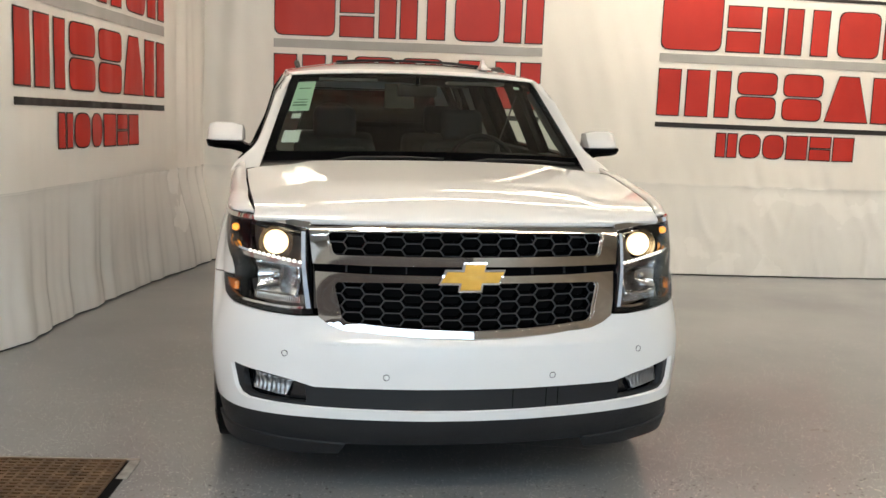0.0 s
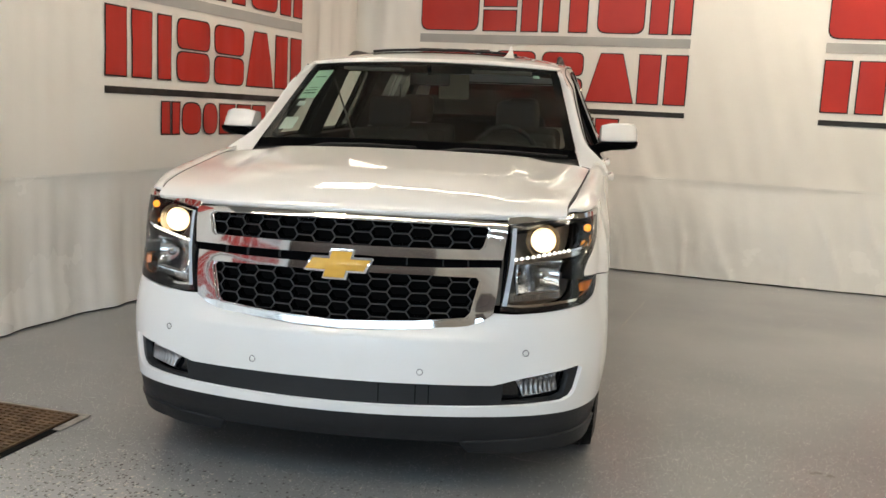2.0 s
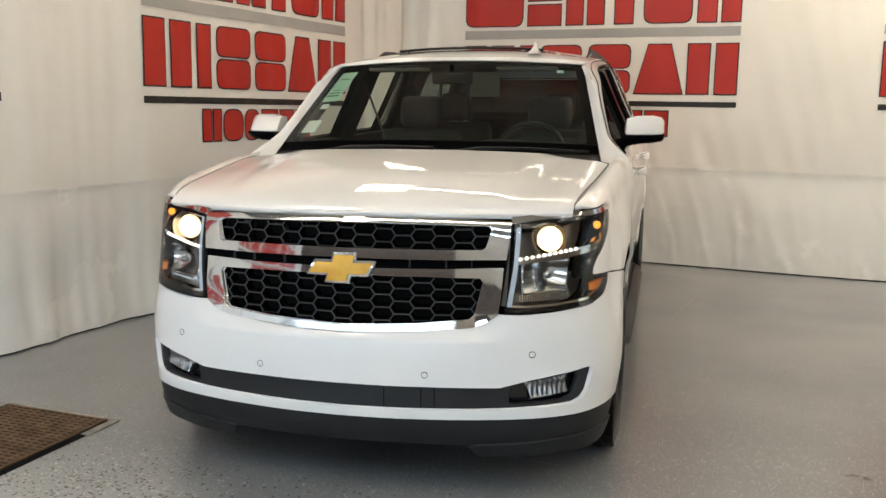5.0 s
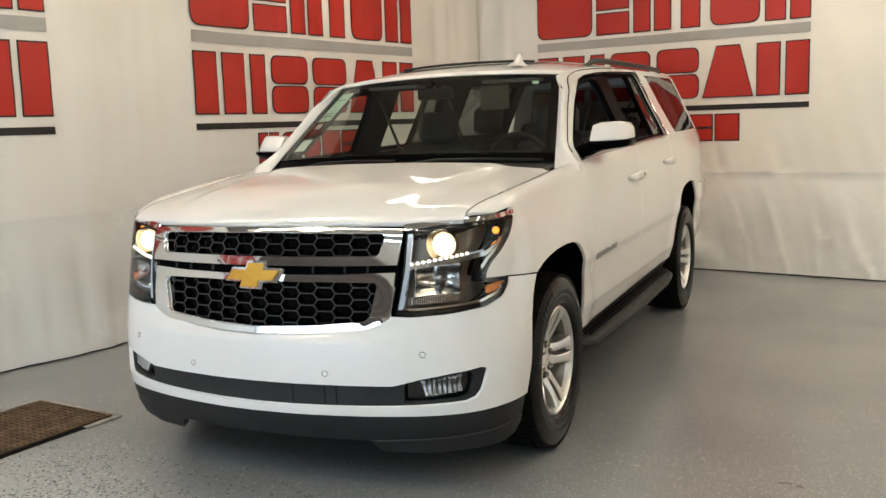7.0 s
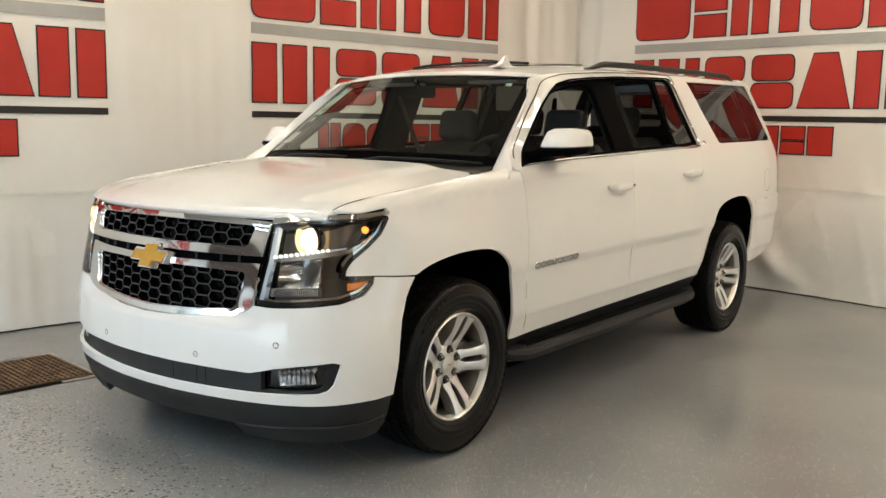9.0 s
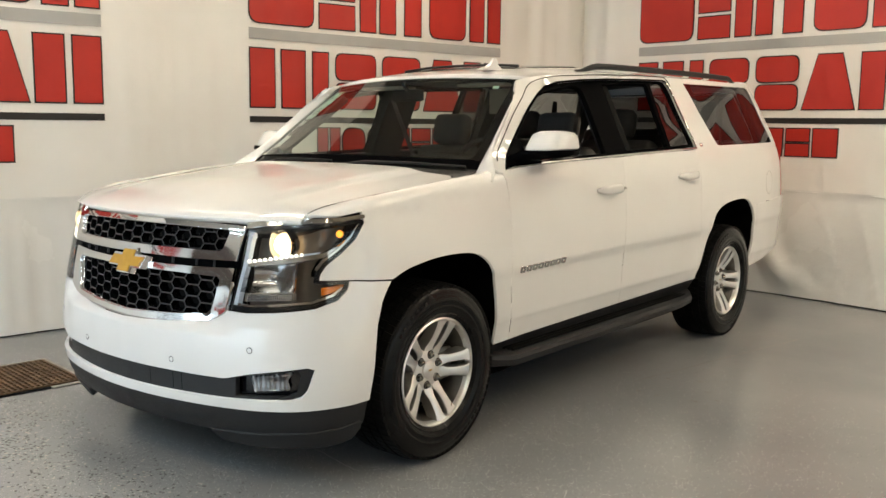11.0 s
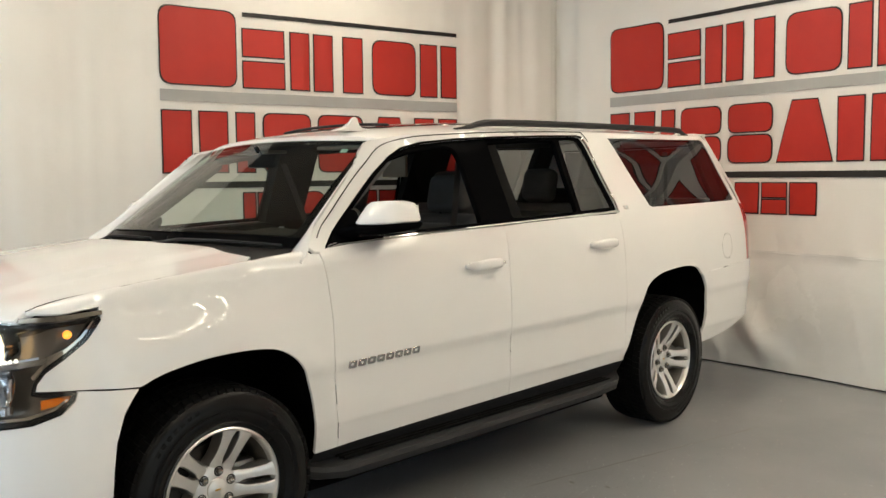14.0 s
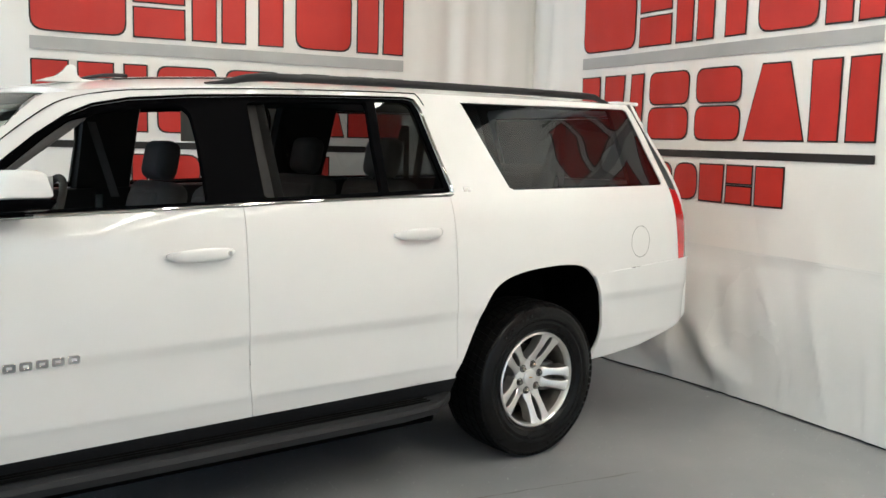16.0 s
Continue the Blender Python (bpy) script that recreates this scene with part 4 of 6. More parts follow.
# bonnet
HOODLINE = [(x, hood_edge(x) + 0.004) for x in (0, 0.15, 0.3, 0.45, 0.6, 0.72, 0.8, 0.835)] + [(SEAMX(y) - 0.006, y) for y in (0.32, 0.45, 0.6, 0.8, 1.0, 1.14)] + [(0.86, 1.19), (0.6, 1.165), (0.3, 1.11), (0.0, 1.085)]
skin("bonnet", [(x, y) for x, y in HOODLINE] + [(-x, y) for x, y in HOODLINE[::-1] if x], lambda x, y: (x, y, hood(x, y)), (0, 0, 1), M_PAINT, car, step=0.04, depth=0.03, label="white bonnet with strip-light reflections")
for sx in (1, -1):
    bm = bmesh.new()
    pipe(bm, [(sx * (SEAMX(y) - 0.003), y, hood(SEAMX(y) - 0.003, y) - 0.0006) for y in [0.31 + 0.04 * k for k in range(22)]] + [(sx * 0.875, 1.185, hood(0.875, 1.185))], 0.0016, 6)
    part("bonnet_gap", bm, M_DARK, car)
# cowl under the wipers
def cowl(a, t):
    p = Vector((a * 0.90, 1.10 + 0.10 * a * a - 0.02, 0))
    p.z = hood(p.x, p.y) - 0.035
    q = Vector(shield(a, 0.02)) + Vector((0, 0.02, -0.02))
    return tuple(p.lerp(q, t))
skin("cowl_panel", [(-0.97, 0), (0.97, 0), (0.985, 1), (-0.985, 1)], cowl, (0, 0, 1), M_PLASTIC, car, step=0.08, depth=0.02, label="black plastic cowl panel")
# windscreen and its black border
glass = skin("windscreen", [(-1, 0.07), (1, 0.07), (1, 1), (-1, 1)], shield, (0, -1, 1), M_SHIELD, car, step=0.09, depth=0, label="clear greenish windscreen")
glass.visible_shadow = False
skin("screen_border", [(-1.0, -0.01), (1.0, -0.01), (1.0, 1.0), (-1.0, 1.0)], lambda a, t: shield(a, t, 0.006), (0, -1, 1), M_PILLARBLACK, glass, holes=[rounded([(-0.945, 0.085), (0.945, 0.085), (0.94, 0.955), (-0.94, 0.955)], 0.05)], step=0.08, depth=0, label="black ceramic border")
# stickers on the passenger side of the screen
skin("window_sticker", [(-0.935, 0.52), (-0.795, 0.52), (-0.795, 0.90), (-0.935, 0.90)], lambda a, t: shield(a, t, 0.009), (0, -1, 1), M_PAPER, glass, step=0.1, depth=0, label="pale green printed sticker")
for t0, t1, a0 in ((0.58, 0.597, -0.92), (0.618, 0.63, -0.92), (0.655, 0.663, -0.90), (0.80, 0.812, -0.91)):
    skin("print_bar", [(a0, t0), (-0.82, t0), (-0.82, t1), (a0, t1)], lambda a, t: shield(a, t, 0.0075), (0, -1, 1), M_PRINTDARK, glass, step=0.1, depth=0)
skin("small_sticker", [(-0.905, 0.43), (-0.84, 0.43), (-0.84, 0.49), (-0.905, 0.49)], lambda a, t: shield(a, t, 0.009), (0, -1, 1), M_PAPERW, glass, step=0.1, depth=0)
skin("paper_slip", [(-0.925, 0.17), (-0.815, 0.17), (-0.815, 0.30), (-0.925, 0.30)], lambda a, t: shield(a, t, 0.009), (0, -1, 1), M_PAPERW, glass, step=0.1, depth=0)
skin("small_sticker", [(0.80, 0.87), (0.85, 0.87), (0.85, 0.91), (0.80, 0.91)], lambda a, t: shield(a, t, 0.009), (0, -1, 1), M_PAPER, glass, step=0.1, depth=0)

# windows: black surround and pillar covers, fixed rear glass, bright frame
def inset(d):
    return lambda y, z: (side(y, z) - d, y, z)
DLO = DLO_TOP + DLO_REAR + [(y, BELT(y) + 0.012) for y in (3.6, 3.2, 2.8, 2.4, 2.0, 1.7, 1.56)]
FRONT_OPEN = [(1.585, 1.335), (1.67, 1.40), (1.81, 1.515), (1.92, 1.602), (2.02, 1.672), (2.12, 1.708), (2.27, 1.735), (2.41, 1.748), (2.46, 1.738), (2.487, 1.705), (2.497, 1.60), (2.49, 1.362)]
REAR_OPEN = [(2.735, 1.372), (2.74, 1.765), (3.0, 1.782), (3.345, 1.795), (3.33, 1.60), (3.315, 1.388)]
VENT = [(3.35, 1.388), (3.372, 1.60), (3.39, 1.797), (3.555, 1.803), (3.595, 1.79), (3.645, 1.56), (3.672, 1.40)]
pair("window_frame", DLO, inset(0.014), M_PILLARBLACK, holes=[rounded(FRONT_OPEN, 0.02), rounded(REAR_OPEN, 0.02), rounded(VENT, 0.015)], step=0.05, depth=0.03, label="gloss black window frame and pillar covers")
for pane, outline, d, say in (("vent_glass", grown(VENT, 0.004), 0.02, "dark fixed rear door glass"), ("quarter_glass", QUARTER, 0.006, "dark tinted quarter glass with red reflections")):
    skin(pane, outline, inset(d), OUT, M_PRIVACY, car, step=0.06, depth=0, label=say)
    # the panes on the far side face into the cabin
    skin(pane, outline, left_of(inset(d)), OUT, M_PRIVACY, car, step=0.06, depth=0, label=say)
pair("quarter_seal", grown(QUARTER, 0.006), inset(0.012), M_GLOSSBLACK, holes=[grown(QUARTER, -0.012)], step=0.06, depth=0.012)


def strip(name, path, fn, width, mat, parent, lift=0.004, n=1, label=""):
    """A thin bright moulding along a path on both sides."""
    for sx in (1, -1):
        bm = bmesh.new()
        pts = [Vector(fn(*p)) + Vector((lift, 0, 0)) for p in path]
        pipe(bm, [(sx * p.x, p.y, p.z) for p in pts], width, 8)
        part(name, bm, mat, parent, label)


def dense_line(path, step=0.06):
    out = []
    for a, b in zip(path, path[1:]):
        n = max(1, math.ceil(math.dist(a, b) / step))
        out += [(a[0] + (b[0] - a[0]) * k / n, a[1] + (b[1] - a[1]) * k / n) for k in range(n)]
    return out + [path[-1]]


strip("belt_moulding", dense_line([(1.50, 1.304), (1.56, BELT(1.56) + 0.004), (2.0, BELT(2.0) + 0.004), (2.6, BELT(2.6) + 0.004), (3.2, BELT(3.2) + 0.004), (3.705, BELT(3.705) + 0.004)]), cabin, 0.0075, M_CHROME, car, 0.0, label="bright chrome belt moulding")
SEAM_TOP = [(1.475, 1.342), (1.595, 1.437), (1.74, 1.559), (1.865, 1.657), (1.98, 1.729), (2.09, 1.764), (2.25, 1.790), (2.5, 1.808), (2.8, 1.824), (3.2, 1.838), (3.58, 1.846), (3.635, 1.838), (3.66, 1.79)]
strip("door_seam", dense_line(softened(SEAM_TOP, 3), 0.04), cabin, 0.0026, M_DARK, car, 0.003)
strip("window_seal", dense_line(DLO_TOP), cabin, 0.0055, M_PILLARBLACK, car, 0.003, label="black window seal")
strip("window_moulding", dense_line(DLO_TOP[-2:] + DLO_REAR), cabin, 0.006, M_CHROME, car, 0.004, label="bright chrome window moulding")

# ---- nose
FASCIA = [(0, 0.690), (0.16, 0.694), (UX(0.32), 0.703), (UX(0.5), 0.722), (UX(0.56), 0.742), (UX(0.592), 0.768), (UX(0.68), 0.766), (UX(0.80), 0.772), (UY(0.27), 0.787), (UY(0.36), 0.815), (UY(0.405), 0.855), (UY(0.415), 0.886), (UY(0.607), 0.869)]
FASCIA += [(UY(y), z) for y, z in ((0.575, 0.828), (0.55, 0.79), (0.518, 0.70), (0.503, 0.60), (0.495, 0.50), (0.484, 0.388))] + [(UY(0.40), 0.382), (UX(0.85), 0.378), (UX(0.6), 0.374), (UX(0.3), 0.372), (0, 0.372)]
SLOT = [(0, 0.500), (UX(0.3), 0.499), (UX(0.60), 0.498), (UX(0.70), 0.524), (UX(0.80), 0.541), (UX(0.905), 0.556), (UX(0.922), 0.546), (UX(0.905), 0.46), (UX(0.89), 0.436), (UX(0.86), 0.424), (UX(0.6), 0.413), (UX(0.3), 0.409), (0, 0.408)]
fascia = skin("front_bumper", both_sides(FASCIA), nose, (0, -1, 0), M_PAINT, car, holes=[both_sides(SLOT)], step=0.03, depth=0.03, rows=tuple(0.652 + 0.009 * k for k in range(13)), label="white front bumper cover")
POD = [(UX(0.635), 0.425), (UX(0.64), 0.505), (UX(0.71), 0.517), (UX(0.88), 0.541), (UX(0.89), 0.52), (UX(0.875), 0.445), (UX(0.84), 0.433)]
POD_L = [(-u, v) for u, v in POD]
skin("bumper_insert", both_sides([(u, v) for u, v in SLOT]), lambda u, z: nose(u, z, 0.02), (0, -1, 0), M_PLASTIC, fascia, holes=[POD, POD_L], step=0.05, depth=0.03, label="matt black bumper insert")
for sx in (1, -1):
    for x in (0.17, 0.31, 0.36):
        skin("insert_joint", [(sx * UX(x), 0.416), (sx * (UX(x) + 0.004), 0.416), (sx * (UX(x) + 0.004), 0.492), (sx * UX(x), 0.492)], lambda u, z: nose(u, z, 0.0188), (0, -1, 0), M_DARK, fascia, depth=0) if sx == 1 else None
    skin("fog_pocket", [(sx * u, v) for u, v in grown(POD, 0.01)], lambda u, z: nose(u, z, 0.06), (0, -1, 0), M_GLOSSBLACK, fascia, step=0.05, depth=0.0)
    FL = rounded([(sx * UX(0.715), 0.450), (sx * UX(0.705), 0.503), (sx * UX(0.842), 0.520), (sx * UX(0.855), 0.462)], 0.005)
    lamp = skin("fog_lamp", FL, lambda u, z: nose(u, z, 0.036 + 0.007 * abs(math.sin(u * 150)) - 9.0 * (z - 0.486) ** 2), (0, -1, 0), M_FOG, fascia, step=0.0055, depth=0.03, label="clear rectangular fog lamp with a ribbed reflector")
    skin("lens", FL, lambda u, z: nose(u, z, 0.033), (0, -1, 0), M_CLEAR, lamp, step=0.04, depth=0.004)
    for x, z in ((0.327, 0.545), (0.714, 0.622)):
        c = Vector(nose(sx * UX(x), z))
        d = (Vector(nose(sx * UX(x) + 0.01, z)) - Vector(nose(sx * UX(x) - 0.01, z))).cross(Vector((0, 0, 1))).normalized()
        if d.y > 0:
            d = -d
        q = d.to_track_quat("Z", "Y").to_matrix().to_4x4()
        bm = bmesh.new()
        lathe(bm, [(0.0125, -0.004), (0.0125, 0.0015), (0.0105, 0.0015), (0.0105, -0.001)], 20, "z")
        o = part("sensor_ring", bm, M_GLOSSBLACK, fascia, "dark ring round a parking sensor")
        o.matrix_basis = Matrix.Translation(c) @ q
        bm = bmesh.new()
        lathe(bm, [(0.0105, -0.003), (0.0103, 0.0012), (0.0085, 0.002), (0.0001, 0.002)], 20, "z")
        o = part("parking_sensor", bm, M_PAINT, fascia)
        o.matrix_basis = Matrix.Translation(c) @ q
CHIN = [(0, 0.370), (UX(0.6), 0.372), (UX(0.85), 0.376), (UY(0.40), 0.380), (UY(0.48), 0.384), (UY(0.47), 0.29), (UY(0.44), 0.268), (UY(0.35), 0.258), (UX(0.75), 0.254), (UX(0.575), 0.254), (UX(0.53), 0.255), (UX(0.3), 0.257), (0, 0.26)]
skin("chin_spoiler", both_sides(CHIN), lambda u, z: nose(u, z, 0.006), (0, -1, 0), M_PLASTIC, car, step=0.04, depth=0.03, label="matt black lower bumper and air dam")
# flaps of the air dam, set a little back on either side
for sx in (1, -1):
    FLAP = [(sx * UX(0.488), 0.254), (sx * UX(0.70), 0.262), (sx * UX(0.86), 0.275), (sx * UY(0.36), 0.285), (sx * UY(0.45), 0.30), (sx * UY(0.455), 0.275), (sx * UY(0.42), 0.232), (sx * UY(0.36), 0.218), (sx * UX(0.86), 0.204), (sx * UX(0.70), 0.197), (sx * UX(0.523), 0.207)]
    skin("air_dam", FLAP, lambda u, z: nose(u, z, -0.006), (0, -1, 0), M_PLASTIC, car, step=0.03, depth=0.03, label="black plastic air dam flap")

# grille
UP_OUT = [(0, 1.119), (UX(0.3), 1.117), (UX(0.5), 1.113), (UX(0.648), 1.106), (UX(0.642), 1.06), (UX(0.624), 0.968), (UX(0.4), 0.966), (0, 0.968)]
UP_IN = [(0, 1.100), (UX(0.3), 1.097), (UX(0.568), 1.091), (UX(0.582), 1.079), (UX(0.558), 1.010), (UX(0.545), 1.0), (UX(0.3), 1.0), (0, 1.0)]
LO_OUT = [(0, 0.930), (UX(0.4), 0.932), (UX(0.616), 0.938), (UX(0.604), 0.83), (UX(0.590), 0.766), (UX(0.55), 0.738), (UX(0.5), 0.719), (UX(0.32), 0.700), (0.16, 0.691), (0, 0.687)]
LO_IN = [(0, 0.904), (UX(0.3), 0.903), (UX(0.538), 0.899), (UX(0.548), 0.885), (UX(0.516), 0.764), (UX(0.495), 0.746), (UX(0.3), 0.728), (0, 0.716)]
grille = tagged(skin("grille", both_sides(UP_OUT), lambda u, z: grille_face(u, z, -0.012), (0, -1, 0), M_CHROME, car, holes=[both_sides(UP_IN)], step=0.03, depth=0.022), "bright chrome grille frame with black mesh")
skin("lower_frame", both_sides(LO_OUT), lambda u, z: grille_face(u, z, -0.010 - 0.07 * (0.80 - z)), (0, -1, 0), M_CHROME, grille, holes=[both_sides(LO_IN)], step=0.03, depth=0.022, label="bright chrome lower frame")
skin("inner_bead", both_sides([(u * 1.004, z + (0.004 if z > 1.05 else -0.004)) for u, z in UP_IN]), lambda u, z: grille_face(u, z, -0.002), (0, -1, 0), M_CHROME, grille, holes=[both_sides([(u * 0.988, z + (-0.002 if z > 1.05 else 0.002)) for u, z in UP_IN])], step=0.03, depth=0.01)
skin("inner_bead", both_sides([(u * 1.004, z + (0.004 if z > 0.82 else -0.004)) for u, z in LO_IN]), lambda u, z: grille_face(u, z, -0.001 - 0.07 * (0.80 - z)), (0, -1, 0), M_CHROME, grille, holes=[both_sides([(u * 0.985, z + (-0.002 if z > 0.82 else 0.002)) for u, z in LO_IN])], step=0.03, depth=0.01)
# black sheet stands in for the darkness behind the mesh
skin("grille_backing", both_sides([(0, 1.12), (UX(0.62), 1.10), (UX(0.60), 0.95), (UX(0.56), 0.75), (UX(0.3), 0.705), (0, 0.692)]), lambda u, z: grille_face(u, z, 0.075), (0, -1, 0), M_DARK, grille, step=0.08, depth=0, label="black sheet for the unlit space behind the mesh")
skin("centre_band", both_sides([(0, 0.972), (UX(0.63), 0.974), (UX(0.625), 0.93), (0, 0.926)]), lambda u, z: grille_face(u, z, 0.022), (0, -1, 0), M_PILLARBLACK, grille, step=0.05, depth=0.02, label="gloss black slot between the chrome bars")
for u in (0.26, 0.40, 0.50):
    for sx in (1, -1):
        skin("band_rib", [(sx * u, 0.934), (sx * (u + 0.006), 0.934), (sx * (u + 0.006), 0.964), (sx * u, 0.964)], lambda a, z: grille_face(a, z, 0.012), (0, -1, 0), M_PLASTIC, grille, depth=0.01)


def hex_mesh(region, z0, z1, pitch=0.157, row=0.0475):
    """A black honeycomb of flat hexagons, each with walls."""
    vs, fs = [], []
    pts = [(-0.0475, 0), (-0.031, 0.5), (0.031, 0.5), (0.0475, 0), (0.031, -0.5), (-0.031, -0.5)]
    low, high = min(z for _, z in region) - 0.006, max(z for _, z in region) + 0.004
    for c in range(-13, 14):
        u = c * pitch / 2
        z = z0 + (row / 2 if c % 2 else 0)
        while z < z1 + row:
            if any(inside((u + du, z + dz), region) for du in (-0.03, 0, 0.03) for dz in (-0.012, 0, 0.012)):
                base = len(vs)
                rings = [[(u + a, z + b * row, 0.010) for a, b in pts], [(u + a * 0.93, z + b * (row - 0.0062), 0.008) for a, b in pts],
                         [(u + a * 0.90, z + b * (row - 0.012) + 0.002, 0.050) for a, b in pts]]
                vs += [grille_face(a, min(max(b, low), high), d) for ring in rings for a, b, d in ring]
                for i in range(6):
                    j = (i + 1) % 6
                    fs += [(base + i, base + j, base + 6 + j, base + 6 + i), (base + 6 + i, base + 6 + j, base + 12 + j, base + 12 + i)]
            z += row
    mesh = bpy.data.meshes.new("grille_mesh")
    mesh.from_pydata(vs, [], fs)
    return mesh


M_MESH = vary(material("mesh_edge", (0.03, 0.031, 0.034), 0.36, spec=0.35), (0.024, 0.025, 0.028), (0.036, 0.037, 0.04), 9, 3)
for reg, z0, z1 in ((UP_IN, 1.003, 1.11), (LO_IN, 0.712, 0.915)):
    comb = link("grille_mesh", hex_mesh(both_sides(reg), z0, z1), M_MESH, grille, "black honeycomb mesh with grey edges")
    # edges grey, walls black: the shade inside the cells is put into colour
    comb.data.materials.append(M_GLOSSBLACK)
    for k, face in enumerate(comb.data.polygons):
        face.material_index = k % 2

# emblem: a plain gold bar with a raised middle, on a bright base
def emblem_shape(g):
    w, t, a, b = 0.126 + g, 0.020 + g, 0.040 + g, 0.047 + g
    k = 0.026
    return [(-w, -t), (-a - 0.006, -t), (-a - 0.012, -b), (a - 0.012, -b), (a - 0.006, -t), (w - k, -t), (w, t), (a + 0.006, t), (a + 0.012, b), (-a + 0.012, b), (-a + 0.006, t), (-w + k, t)]
def on_nose(dz, deep):
    # the plate leans back a little at its top
    return lambda u, v: (lambda q: (q[0], q[1] + 0.2 * v, q[2]))(nose(u, dz + v, deep))
emblem = skin("emblem", emblem_shape(0.0075), on_nose(0.932, -0.03), (0, -1, 0), M_CHROME, car, step=0.03, depth=0.05, label="plain gold bar emblem with a chrome edge")
skin("gold_plate", emblem_shape(0.0), on_nose(0.932, -0.036), (0, -1, 0), M_GOLD, emblem, step=0.03, depth=0.006, label="gold enamel plate")

# headlamps
HL = [(UX(0.616), 0.776), (UX(0.648), 0.95), (UX(0.662), 1.094), (UX(0.75), 1.105), (UX(0.84), 1.114), (UY(0.40), 1.122), (UY(0.505), 1.130), (UY(0.508), 1.116), (UY(0.455), 1.052), (UY(0.38), 0.998), (UY(0.32), 0.958), (UY(0.292), 0.922), (UY(0.287), 0.897), (UY(0.41), 0.888), (UY(0.400), 0.857), (UY(0.355), 0.818), (UY(0.268), 0.792), (UX(0.80), 0.778), (UX(0.70), 0.772)]
BROW = [(UX(0.652), 1.098), (UX(0.75), 1.110), (UX(0.84), 1.119), (UY(0.40), 1.127), (UY(0.512), 1.135), (UY(0.512), 1.150), (UY(0.40), 1.144), (UX(0.84), 1.136), (UX(0.75), 1.129), (UX(0.652), 1.122)]
HL_OUT = HL
HL_IN = [(UX(0.623), 0.792), (UX(0.653), 0.95), (UX(0.667), 1.084), (UX(0.75), 1.094), (UX(0.84), 1.103), (UY(0.40), 1.111), (UY(0.486), 1.117), (UY(0.445), 1.062), (UY(0.372), 1.008), (UY(0.312), 0.968), (UY(0.281), 0.93), (UY(0.272), 0.888), (UY(0.30), 0.880), (UY(0.394), 0.876), (UY(0.385), 0.861), (UY(0.345), 0.830), (UY(0.26), 0.806), (UX(0.80), 0.794), (UX(0.70), 0.788)]
EDGE = [(UX(0.634), 0.794), (UX(0.70), 0.790), (UX(0.80), 0.796), (UY(0.26), 0.808), (UY(0.343), 0.832), (UY(0.384), 0.863), (UY(0.378), 0.866), (UY(0.338), 0.840), (UY(0.256), 0.817), (UX(0.80), 0.805), (UX(0.70), 0.799), (UX(0.636), 0.803)]
EDGE_UP = [(UY(0.28), 0.935), (UY(0.311), 0.970), (UY(0.371), 1.010), (UY(0.444), 1.064), (UY(0.484), 1.115), (UY(0.476), 1.112), (UY(0.438), 1.070), (UY(0.366), 1.018), (UY(0.304), 0.978), (UY(0.274), 0.945)]
